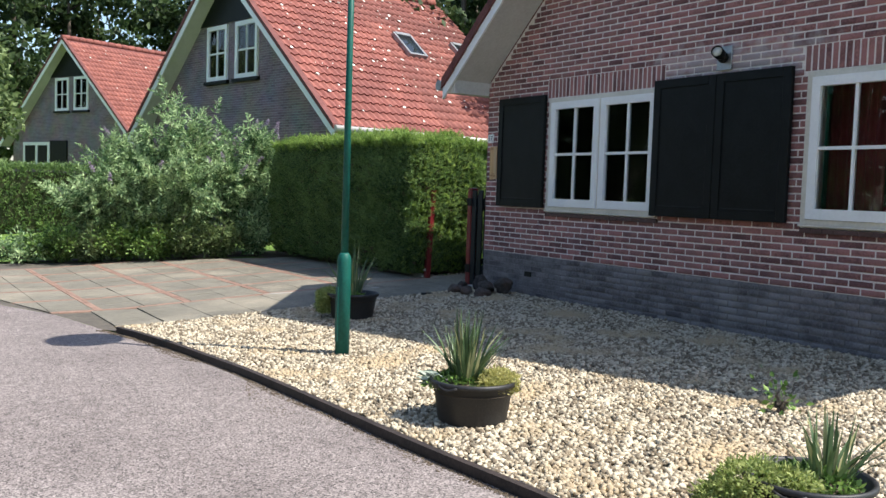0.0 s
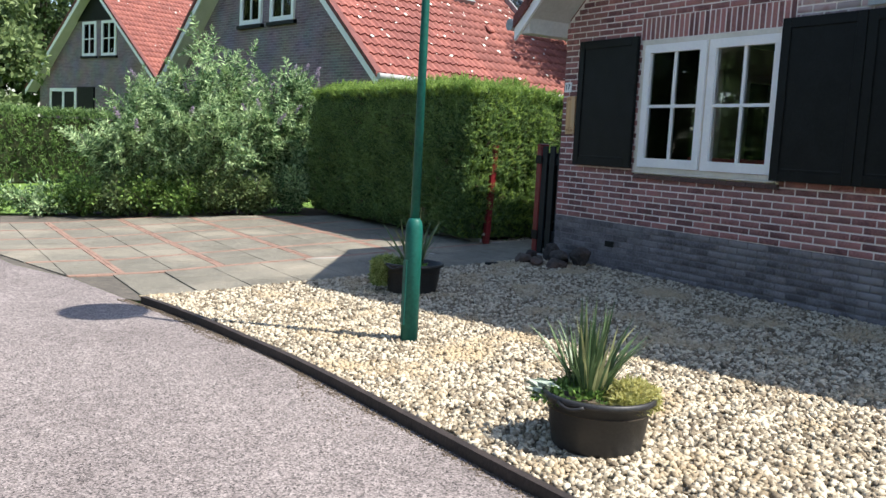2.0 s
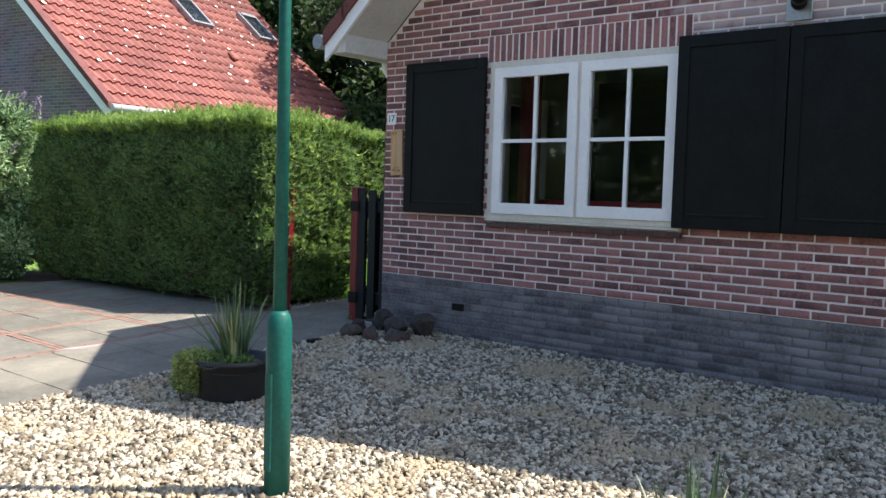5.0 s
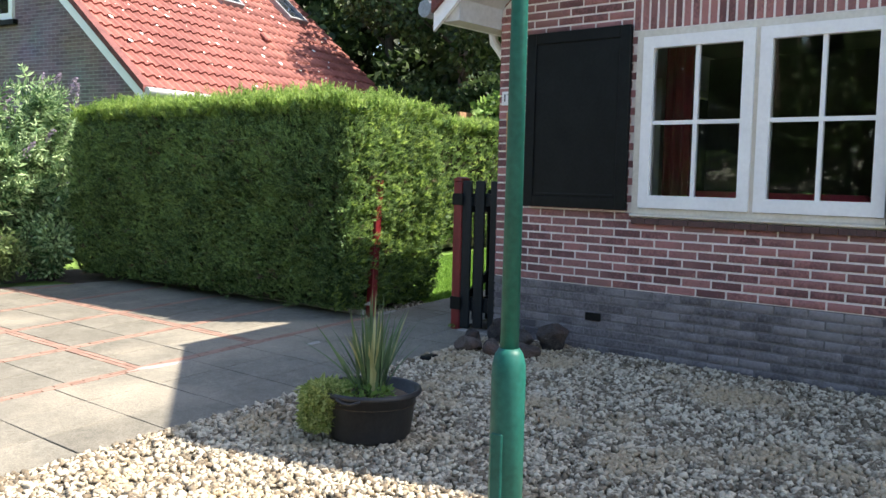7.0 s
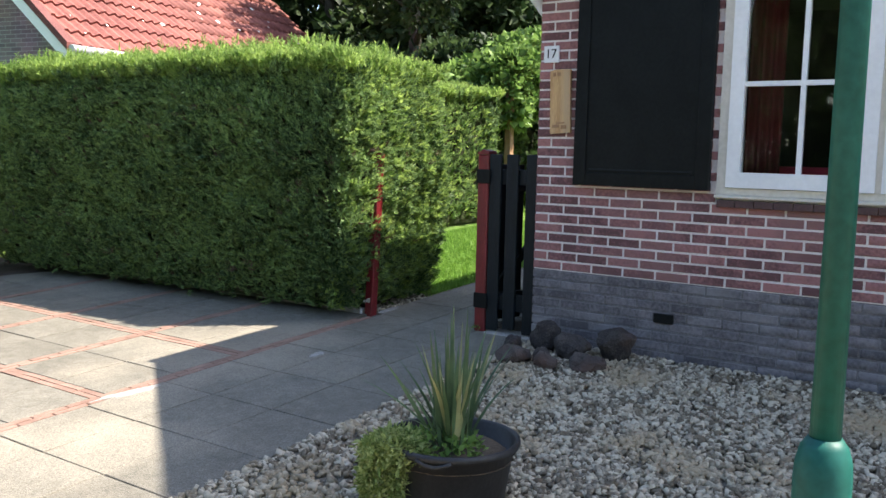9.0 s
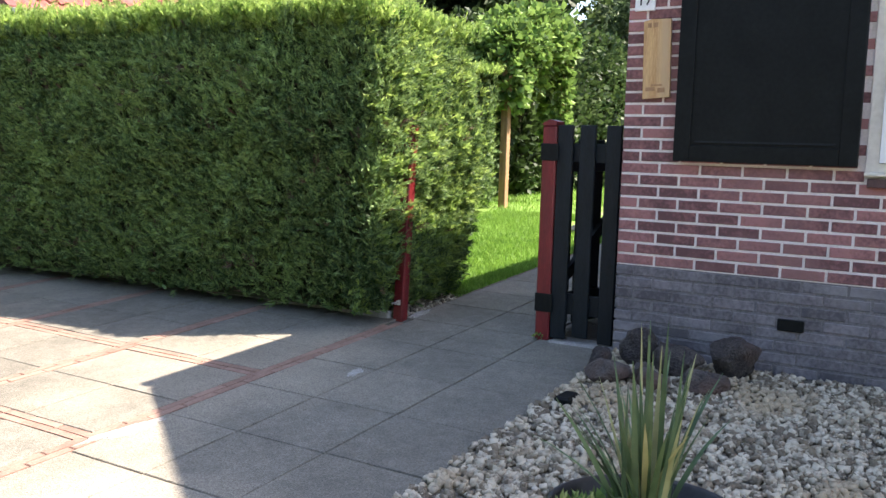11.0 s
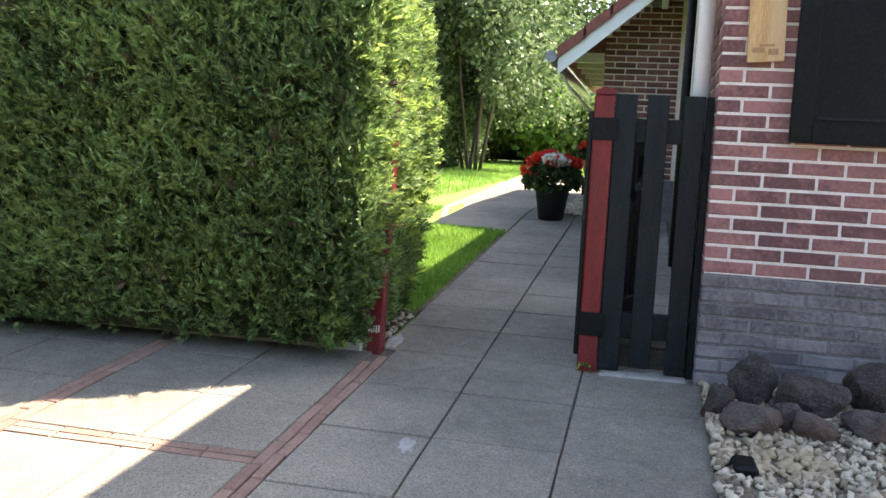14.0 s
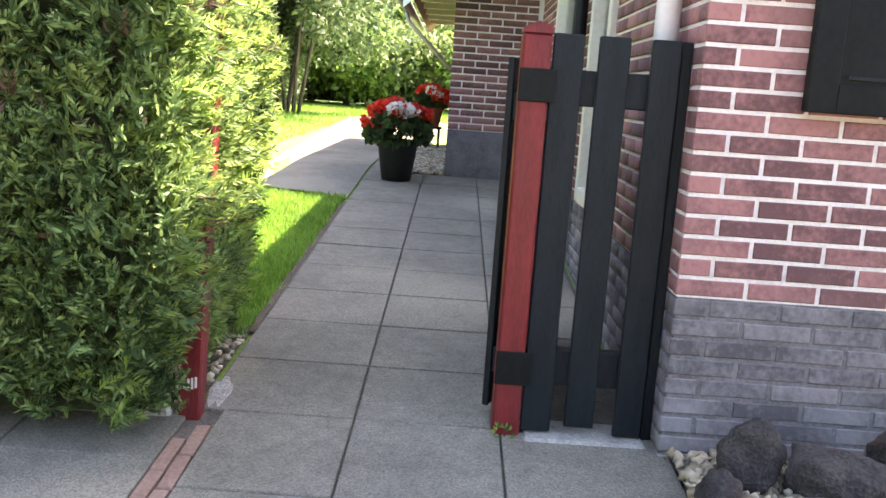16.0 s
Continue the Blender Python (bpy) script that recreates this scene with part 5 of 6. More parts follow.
# ---- planters on the gravel ----
def blades(name, rng, n, length, width, mat, parent, z0, spread=0.08, lean=0.55, centre=(0.0, 0.0), pale=None):
    """Sword-shaped leaves that fan out and arch; every sixth one pale where a second material is given."""
    seg = 6
    for k in range(n):
        V, Fc = [], []
        az = rng.random() * 2 * math.pi
        out = rng.random() ** 1.1 * lean
        ln = length * (0.62 + 0.43 * rng.random()) * (1 - 0.2 * out)
        foot = np.array([centre[0], centre[1], 0]) + np.array([math.cos(az), math.sin(az), 0]) * spread * rng.random()
        h = np.array([math.cos(az), math.sin(az), 0])
        sd = np.array([-math.sin(az), math.cos(az), 0])
        tw = rng.normal() * 0.5
        sd = sd * math.cos(tw) + h * math.sin(tw)
        bend = 0.22 + 0.35 * rng.random()
        for i in range(seg + 1):
            t = i / seg
            c = foot + h * ln * (out * t + bend * out * t * t) + np.array([0, 0, z0 + ln * (t * math.sqrt(max(0.1, 1 - out * out)) - bend * out * t * t)])
            w = width * (0.6 + 1.2 * t if t < 0.35 else 1.02 * (1 - ((t - 0.35) / 0.65) ** 1.6)) * 0.5 + 0.0006
            V += [c - sd * w, c + np.array([0, 0, -w * 0.35]), c + sd * w]
        for i in range(seg):
            a = i * 3
            Fc += [(a, a + 1, a + 4, a + 3), (a + 1, a + 2, a + 5, a + 4)]
        np_mesh(name, V, Fc, pale if pale and k % 6 == 0 else mat, parent)


def dome_leaves(name, rng, n, centre, radii, leaf, mat, parent, ratio=0.3, low=-0.2):
    d = unit(rng.normal(size=(n, 3)))
    d = d[d[:, 2] > low]
    lump = 1 + 0.12 * np.array([noise.noise(Vector(q * 3.0)) for q in d])
    p = np.asarray(centre) + d * np.asarray(radii) * (lump * (0.75 + 0.25 * rng.random(len(d)) ** 0.5))[:, None]
    return leaf_mesh(name, p, d * 0.7 + rng.normal(size=d.shape) * 0.6, leaf * (0.6 + 0.7 * rng.random(len(d))), ratio, mat, parent, rng=rng)


def planter(x, y, label, mounds, seed, n_blades=78, length=0.50, sedum=M_SEDUM, centre=(0.0, 0.0), silver=0, lean=0.62):
    """A tub with sword-leaved yucca and mounds of sedum, each mound a centre and its radii."""
    rng = np.random.default_rng(seed)
    z = ground_z(x) + 0.045
    p = thing("planter", x, y, z, label, "planter", "black plastic planters on the gravel")
    tub = part("tub", lathe([(0.215, 0.0), (0.222, 0.02), (0.255, 0.235), (0.275, 0.24), (0.282, 0.25), (0.28, 0.268), (0.268, 0.272), (0.256, 0.262), (0.25, 0.2)], 36), M_TUB, p, "round black plastic tub with a rolled rim")
    for a in (0.35, 0.35 + math.pi):
        pts = [(0.283 * math.cos(a + d), 0.283 * math.sin(a + d), 0.25 - 0.02 * math.sin((d + 0.25) / 0.5 * math.pi)) for d in np.linspace(-0.25, 0.25, 7)]
        part("handle", tube(bmesh.new(), pts, 0.009, 0.009, 6), M_TUB, tub)
    part("soil", lathe([(0.253, 0.19), (0.2, 0.225), (0.02, 0.235)], 28), M_SOIL, p)
    blades("yucca_blade", rng, n_blades, length * 1.12, 0.0185, M_YUCCA, p, 0.21, lean=lean, centre=centre, pale=M_YUCCA_PALE)
    for c, r in mounds:
        dome_leaves("sedum", rng, 4200, c, r, 0.019, sedum, p, 0.3, -0.75)
        dome_leaves("sedum_shoot_tuft", rng, 500, c, tuple(1.12 * q for q in r), 0.034, sedum, p, 0.16, -0.6)
    dome_leaves("ground_cover", rng, 1300, (centre[0] - 0.05, centre[1] + 0.05, 0.21), (0.2, 0.2, 0.075), 0.035, M_IVY, p, 0.3, 0.0)
    if silver:
        d = np.column_stack([-0.75 + 0.3 * rng.normal(size=silver), 0.6 + 0.3 * rng.normal(size=silver), 0.25 * rng.random(silver)])
        leaf_mesh("silver_leaf", np.tile([-0.15, 0.12, 0.27], (silver, 1)) + rng.normal(size=(silver, 3)) * 0.025, d, 0.17, 0.12, M_SILVER, p, rng=rng)
    return p


planter(3.31, 5.02, "black plastic tub with spiky yucca and pale yellow sedum", [((0.12, -0.11, 0.25), (0.12, 0.115, 0.08)), ((0.03, -0.17, 0.24), (0.08, 0.06, 0.04))], 51, 96, 0.47, centre=(-0.03, 0.05), silver=12, lean=0.5)
planter(4.45, 8.91, "black plastic tub with yucca and trailing green sedum", [((-0.21, 0.13, 0.235), (0.13, 0.13, 0.075)), ((-0.26, 0.15, 0.13), (0.075, 0.1, 0.11))], 52, 58, 0.52, sedum=M_MOSSY, lean=0.6)
planter(3.47, 2.71, "black plastic tub with yucca and large mossy sedum", [((-0.22, 0.10, 0.21), (0.17, 0.17, 0.12)), ((-0.14, -0.02, 0.24), (0.1, 0.1, 0.07)), ((-0.32, 0.18, 0.12), (0.12, 0.13, 0.12))], 53, 40, 0.40, sedum=M_MOSSY, centre=(0.09, -0.03), lean=0.55)

shrub("weed", 4.98, 3.95, 0.26, 0.06, 60, "small green weed growing in the gravel", leaf=0.05, mat=M_IVY, seed=58, stems=4, width_ratio=0.3)
gate_weed = thing("weed", 6.925, 10.40, ground_z(6.925) + 0.015, "tiny green weed at the gate post", "weed")
dome_leaves("leaf_tuft", np.random.default_rng(59), 70, (0, 0, 0.01), (0.028, 0.028, 0.03), 0.02, M_IVY, gate_weed, 0.3, 0.0)

# ---- lava rocks ----
def rock(x, y, r, seed, long=1.0, tall=1.0, turn=0.0):
    """A broken lump of lava: a ball cut by flat breaks, then roughened at three scales."""
    rng = np.random.default_rng(seed)
    bm = bmesh.new()
    bmesh.ops.create_icosphere(bm, subdivisions=4, radius=1.0)
    cuts = [(Vector(q), 0.55 + 0.28 * rng.random()) for q in unit(rng.normal(size=(9, 3)))]
    o = Vector(rng.normal(size=3) * 10)
    sc = (r * long, r * (0.85 + 0.2 * rng.random()), r * tall * (0.85 + 0.2 * rng.random()))
    for v in bm.verts:
        p = v.co.copy()
        for nrm, d in cuts:
            over = p.dot(nrm) - d
            if over > 0:
                p -= nrm * over * 0.9
        k = 1.15 + noise.noise(p * 1.7 + o) * 0.2 + noise.noise(p * 4.5 + o) * 0.09 - 0.10 * max(0.0, noise.noise(p * 9.0 + o)) + 0.03 * noise.noise(p * 22.0 + o)
        v.co = Vector((p.x * k * sc[0], p.y * k * sc[1], p.z * k * sc[2]))
    for f in bm.faces:
        f.smooth = True
    low = min(v.co.z for v in bm.verts)
    ob = part("lava_rock", bm, M_ROCK)
    ob.matrix_world = pose(x, y, ground_z(x) + 0.015 - low * 0.92, 0, 0, turn)
    return tagged(ob, "rough dark brown lava rock beside the plinth", "rock", "lava rocks at the house corner")


for i, (x, y, r, long, tall, turn) in enumerate(((6.50, 9.83, 0.078, 1.0, 1.15, 20), (6.68, 9.68, 0.095, 1.0, 1.2, 70), (6.32, 9.73, 0.098, 1.1, 0.95, 80), (6.62, 9.46, 0.105, 1.35, 1.1, 60), (6.40, 9.58, 0.062, 1.1, 1.3, 10), (6.33, 9.50, 0.075, 1.1, 1.1, 50), (6.68, 9.20, 0.115, 1.15, 1.1, 95), (6.42, 9.28, 0.10, 1.2, 0.8, 85))):
    rock(x, y, r * 0.97, 300 + i, long, tall * 0.9, turn)
tagged(part("garden_spotlight_base", boxes((5.86, 6.0, 9.74, 9.82, ground_z(5.9) + 0.0, ground_z(5.9) + 0.075), bevel=0.012), M_BLACK), "small black plastic block at the gravel edge", "block")

# ---- flower pots in the garden ----
def geranium_pot(x, y, z, rim, foot, height, mat, label, seed, reds, whites, dome):
    rng = np.random.default_rng(seed)
    p = thing("flower_pot", x, y, z, label, "flower pot")
    part("pot", lathe([(foot, 0.0), (rim * 0.96, height * 0.86), (rim * 1.04, height * 0.87), (rim * 1.04, height), (rim * 0.94, height), (rim * 0.9, height * 0.9)], 28), mat, p)
    part("soil", lathe([(rim * 0.92, height * 0.88), (0.01, height * 0.93)], 20), M_SOIL, p)
    dome_leaves("foliage", rng, 900, (0, 0, height + dome * 0.25), (dome, dome, dome * 0.62), dome * 0.28, M_TREE, p, 0.5, -0.5)
    for kind, mat_f, cnt in (("red_flower", M_PETAL_RED, reds), ("white_flower", M_PETAL_WHITE, whites)):
        for k in range(cnt):
            if kind == "white_flower":
                az, el = math.radians(200) + rng.normal() * 0.4, 0.35 + rng.random() * 0.75
            else:
                az, el = rng.random() * 2 * math.pi, 0.1 + rng.random() * 1.2
            r = dome * (1.0 + 0.15 * rng.random())
            c = (r * math.cos(az) * math.cos(el), r * math.sin(az) * math.cos(el), height + dome * 0.3 + r * 0.8 * math.sin(el))
            dome_leaves(kind, rng, 110, c, (0.065, 0.065, 0.05), 0.04, mat_f, p, 0.55, -0.7)
    return p


geranium_pot(12.0, 11.115, ground_z(12.0) + 0.003, 0.18, 0.125, 0.36, M_TUB, "black pot with red and white geraniums on the path", 61, 13, 3, 0.26)
stand_z = 0.72
geranium_pot(16.0, 10.96, stand_z, 0.16, 0.11, 0.26, M_TERRACOTTA, "terracotta pot with red and pink geraniums", 62, 11, 2, 0.2)
stool = thing("plant_stand", 16.0, 10.96, ground_z(16.0), "small dark plant stand on the path", "stand")
part("top", boxes((-0.15, 0.15, -0.15, 0.15, stand_z - ground_z(16.0) - 0.03, stand_z - ground_z(16.0) - 0.001)), M_BLACK, stool)
for sx in (-0.13, 0.1):
    for sy in (-0.13, 0.1):
        part("leg", boxes((sx, sx + 0.03, sy, sy + 0.03, 0.0, stand_z - ground_z(16.0) - 0.031)), M_BLACK, stool)

# ---- pergola with a climber ----
pergola = thing("pergola", 13.72, 13.81, ground_z(13.5), "weathered wooden pergola posts under a leafy climber", "pergola")
for x, y in ((12.6, 13.8), (14.5, 13.8), (12.8, 15.2), (14.5, 15.2)):
    part("post", boxes((x - 13.5 - 0.05, x - 13.5 + 0.05, y - 13.9 - 0.05, y - 13.9 + 0.05, -0.1, 1.95), bevel=0.006), M_POSTWOOD, pergola)
for y in (13.8, 15.2):
    part("beam", boxes((-1.1, 1.2, y - 13.9 - 0.03, y - 13.9 + 0.03, 1.951, 2.07)), M_POSTWOOD, pergola)
rng = np.random.default_rng(71)
climber = thing("climbing_plant", 13.61, 14.1, ground_z(13.5), "bright green climber covering the pergola top", "climber")
for c, r, n in (((-0.42, -0.2, 2.1), (0.58, 0.5, 0.36), 3200), ((0.5, 0.0, 2.3), (0.9, 0.7, 0.5), 4200), ((0.0, 0.3, 1.9), (1.1, 0.8, 0.55), 2600), ((0.86, -0.36, 1.5), (0.15, 0.2, 0.9), 1000), ((-0.75, -0.35, 1.75), (0.3, 0.3, 0.6), 1300)):
    dome_leaves("foliage", rng, n, c, r, 0.12, M_IVY, climber, 0.4, -0.8)
# same climber in a darker leaf colour, standing in for shade under the pergola
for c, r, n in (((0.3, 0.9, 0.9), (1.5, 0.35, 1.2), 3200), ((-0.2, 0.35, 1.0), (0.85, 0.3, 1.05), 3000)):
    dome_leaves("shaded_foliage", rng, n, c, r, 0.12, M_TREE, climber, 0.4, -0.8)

# ---- lawn ----
def lawn(name, n, regions, height, seed, label):
    rng = np.random.default_rng(seed)
    pts = []
    total = sum((b - a) * (d - c) for a, b, c, d in regions)
    for a, b, c, d in regions:
        m = int(n * (b - a) * (d - c) / total)
        pts.append(np.column_stack([a + (b - a) * rng.random(m), c + (d - c) * rng.random(m)]))
    p = np.concatenate(pts)
    m = len(p)
    z = ground_zs(p[:, 0]) - 0.014
    h = height * (0.6 + 0.7 * rng.random(m))
    az = rng.random(m) * 2 * math.pi
    w = 0.0035 + 0.003 * rng.random(m)
    lean = rng.normal(size=(m, 2)) * 0.4 * h[:, None]
    sx, sy = np.cos(az) * w, np.sin(az) * w
    v = np.stack([np.column_stack([p[:, 0] - sx, p[:, 1] - sy, z]), np.column_stack([p[:, 0] + sx, p[:, 1] + sy, z]), np.column_stack([p[:, 0] + lean[:, 0], p[:, 1] + lean[:, 1], z + h])], 1).reshape(-1, 3)
    ob = np_mesh(name, v, np.arange(3 * m).reshape(-1, 3), M_GRASS)
    return tagged(ob, label, "grass", kind="stuff")


lawn("lawn_grass", 90000, [(7.75, 11.1, 11.43, 13.6), (7.95, 9.8, 13.6, 15.0), (11.1, 12.5, 12.36, 13.6)], 0.05, 81, "short mown green lawn grass with clover")
lawn("lawn_grass", 60000, [(12.5, 24.0, 12.75, 17.0), (24.0, 32.0, 9.0, 19.0)], 0.07, 82, "sunlit mown lawn grass in the back garden")
strip("planting_edge", [(11.42, 6.98, 7.9), (11.75, 6.98, 7.8)], M_SOIL, 0.0, "bare soil strip at the foot of the hedge", category="soil")
strip("hedge_soil", [(11.45, 6.8, 7.6), (13.5, 6.6, 7.6), (16.2, 6.2, 7.6), (17.2, 3.9, 6.5), (18.3, 1.5, 5.0)], M_SOIL, 0.001, "dark soil under the hedge and shrubs", category="soil")

strip("lawn_edge", [(11.4, 7.8, 10.86), (11.435, 7.8, 10.86)], M_SOIL, 0.006, "bare earth edge between path and lawn", category="soil")

# ---- gravel stones ----
def pebbles(name, n, x_of, y0, y1, lift, seed, size, label, mat=None):
    rng = np.random.default_rng(seed)
    bm = bmesh.new()
    bmesh.ops.create_cube(bm, size=1.45)
    bmesh.ops.triangulate(bm, faces=bm.faces)
    base = np.array([v.co[:] for v in bm.verts])
    bm.verts.ensure_lookup_table()
    tri = np.array([[v.index for v in f.verts] for f in bm.faces])
    bm.free()
    y = y0 + (y1 - y0) * rng.random(n)
    lo, hi = np.array([x_of(v) for v in y]).T
    x = lo + (hi - lo) * rng.random(n)
    s = size * (0.55 + 0.75 * rng.random(n))
    sc = s[:, None] * np.column_stack([0.8 + 0.5 * rng.random(n), 0.65 + 0.4 * rng.random(n), 0.45 + 0.3 * rng.random(n)])
    q = unit(rng.normal(size=(n, 4)) * np.array([1.0, 0.35, 0.35, 1.0]))
    w, a, b, c = q.T
    R = np.stack([1 - 2 * (b * b + c * c), 2 * (a * b - c * w), 2 * (a * c + b * w), 2 * (a * b + c * w), 1 - 2 * (a * a + c * c), 2 * (b * c - a * w), 2 * (a * c - b * w), 2 * (b * c + a * w), 1 - 2 * (a * a + b * b)], 1).reshape(n, 3, 3)
    jit = base[None] * (1 + 0.24 * rng.normal(size=(n, len(base), 3)).clip(-1.6, 1.6))
    v = np.einsum("nij,nkj->nki", R, jit * sc[:, None, :])
    v += np.column_stack([x, y, ground_zs(x) + lift + s * 0.25 * rng.random(n)])[:, None, :]
    f = (tri[None] + (np.arange(n) * len(base))[:, None, None]).reshape(-1, 3)
    ob = np_mesh(name, v.reshape(-1, 3), f, mat or M_STONE, smooth=False)
    return tagged(ob, label, "gravel", kind="stuff")


pebbles("gravel_stones", 68000, lambda y: (edge_x(y) + 0.05, 6.85), 2.2, 9.875, 0.042, 91, 0.0186, "loose pale cream and grey gravel stones")
pebbles("gravel_stones", 5000, lambda y: (edge_x(y) + 0.05, 6.85), -5.9, 2.2, 0.04, 95, 0.036, "loose pale cream and grey gravel stones")
pebbles("edge_moss", 2600, lambda y: (edge_x(y) - 0.02 - 0.10 * (0.5 + 0.5 * math.sin(y * 2.3) * math.sin(y * 0.9 + 1)), edge_x(y) - 0.008), 2.0, 10.0, -0.002, 93, 0.009, "dark moss and grit along the edging plank", M_SOIL)
pebbles("edge_grit", 3800, lambda y: (edge_x(y) - 0.04 - 0.30 * max(0.0, math.sin(y * 1.7 + 0.6) * math.sin(y * 0.8)) ** 0.7, edge_x(y) - 0.01), 1.5, 10.0, -0.001, 96, 0.006, "dark crumbs of soil washed onto the road edge", M_SOIL)
pebbles("stray_grit", 260, lambda y: (7.0, 7.8), 11.43, 11.62, 0.0, 94, 0.016, "small stones on the bare soil by the hedge post", M_STONE)
pebbles("garden_gravel", 3200, lambda y: (12.5, 15.6), 10.72, 11.08, 0.012, 92, 0.02, "loose grey gravel beside the outbuilding")
strip("garden_gravel_bed", [(10.71, 12.5, 16.5), (11.08, 12.5, 16.5)], M_GRAVELBED, 0.006, "grey gravel strip beside the outbuilding", category="gravel")

# ---- paving slabs and brick bands ----
def clip(poly, a, b):
    """The part of a polygon to the left of the line from a to b."""
    out = []
    def side(p):
        return (b[0] - a[0]) * (p[1] - a[1]) - (b[1] - a[1]) * (p[0] - a[0])
    for i, p in enumerate(poly):
        q = poly[(i + 1) % len(poly)]
        sp, sq = side(p), side(q)
        if sp >= 0:
            out.append(p)
        if sp * sq < 0:
            t = sp / (sp - sq)
            out.append((p[0] + (q[0] - p[0]) * t, p[1] + (q[1] - p[1]) * t))
    return out


ROAD_LINE = ((1.2, 14.0), (2.27, 9.8))
SHRUB_LINE = ((6.75, 15.35), (1.0, 18.6))
slab_meshes = {}
rs = random.Random(17)


def slab_mesh(poly, mat, thick=0.016, inset=0.004):
    bm = bmesh.new()
    n = len(poly)
    cx, cy = sum(p[0] for p in poly) / n, sum(p[1] for p in poly) / n
    lo = [bm.verts.new((p[0], p[1], -0.01)) for p in poly]
    mid = [bm.verts.new((p[0], p[1], thick - inset)) for p in poly]
    hi = [bm.verts.new((p[0] + (cx - p[0]) / max(0.05, math.hypot(p[0] - cx, p[1] - cy)) * inset, p[1] + (cy - p[1]) / max(0.05, math.hypot(p[0] - cx, p[1] - cy)) * inset, thick)) for p in poly]
    for ra, rb in ((lo, mid), (mid, hi)):
        for i in range(n):
            bm.faces.new((ra[i], ra[(i + 1) % n], rb[(i + 1) % n], rb[i]))
    bm.faces.new(hi)
    bmesh.ops.recalc_face_normals(bm, faces=bm.faces)
    me = bpy.data.meshes.new("slab")
    bm.to_mesh(me)
    bm.free()
    me.materials.append(mat)
    return me


def lay(name, x0, x1, y0, y1, mat, parent, cut=True, gap=0.004):
    x0, x1, y0, y1 = x0 + gap, x1 - gap, y0 + gap, y1 - gap
    poly = [(x0, y0), (x1, y0), (x1, y1), (x0, y1)]
    whole = list(poly)
    if cut:
        for line in (ROAD_LINE, SHRUB_LINE):
            poly = clip(poly, *line)
            if len(poly) < 3:
                return
        if sum(poly[i][0] * poly[(i + 1) % len(poly)][1] - poly[(i + 1) % len(poly)][0] * poly[i][1] for i in range(len(poly))) < 0.006:
            return
    cx, cy = (x0 + x1) / 2, (y0 + y1) / 2
    if poly == whole:
        key = (name, round(x1 - x0, 3), round(y1 - y0, 3))
        if key not in slab_meshes:
            slab_meshes[key] = slab_mesh([(p[0] - cx, p[1] - cy) for p in poly], mat)
        me = slab_meshes[key]
    else:
        me = slab_mesh([(p[0] - cx, p[1] - cy) for p in poly], mat)
    ob = new(name, me)
    ob.parent = parent
    ob.matrix_basis = pose(cx, cy + (rs.uniform(-0.003, 0.003) if name == "clay_paver" else 0), ground_z(cx) + rs.uniform(-0.0015, 0.0015), rs.uniform(-0.25, 0.25), (TILT if cx > 2.6 else -0.86) + rs.uniform(-0.25, 0.25), rs.uniform(-1.6, 1.6) if name == "clay_paver" else rs.uniform(-0.15, 0.15))


XJ = [6.985 - 0.522 * k for k in range(10)][::-1]
for a, b in zip(XJ, XJ[1:]):
    for c, d in ((9.87, 10.405), (10.405, 10.885), (10.885, 11.321)):
        lay("paving_slab", a, b, c, d, M_SLAB, driveway)
XP = [6.985 + 0.49 * k for k in range(12)]
for a, b in zip(XP, XP[1:]):
    for c, d in ((9.95, 10.405), (10.405, 10.885), (10.885, 11.395)):
        if a > 7.1 or c > 10.4:
            lay("paving_slab", a, b, c, d, M_SLAB, garden_path, cut=False)
BX, BY = [5.575, 4.51, 3.45, 2.39, 1.33], [12.43, 13.50, 14.57, 15.63, 16.69]
cols_x = [(5.624, 6.12), (6.12, 6.62), (6.62, 6.98)]
for b in BX[:-1]:
    n = BX[BX.index(b) + 1]
    cols_x += [(n + 0.049, (n + b) / 2), ((n + b) / 2, b - 0.049)]
rows_y = [(11.419, 11.90), (11.90, 12.381)]
for b in BY[:-1]:
    n = BY[BY.index(b) + 1]
    rows_y += [(b + 0.049, (n + b) / 2), ((n + b) / 2, n - 0.049)]
for a, b in cols_x:
    for c, d in rows_y:
        lay("paving_slab", a, b, c, d, M_SLAB, driveway)
for yb in [11.37] + BY:
    for r in (0, 1):
        for k in range(29):
            x1 = 6.86 - k * 0.205 - r * 0.1
            lay("clay_paver", x1 - 0.205, x1, yb - 0.048 + r * 0.048, yb + r * 0.048, M_PAVER, driveway, gap=0.0025)
for xb in BX[:-1]:
    for ya, yz in zip([11.37] + BY, BY):
        w = (yz - ya - 0.096) / 5
        for r in (0, 1):
            for k in range(5):
                lay("clay_paver", xb - 0.048 + r * 0.048, xb + r * 0.048, ya + 0.048 + k * w, ya + 0.048 + (k + 1) * w, M_PAVER, driveway, gap=0.0025)

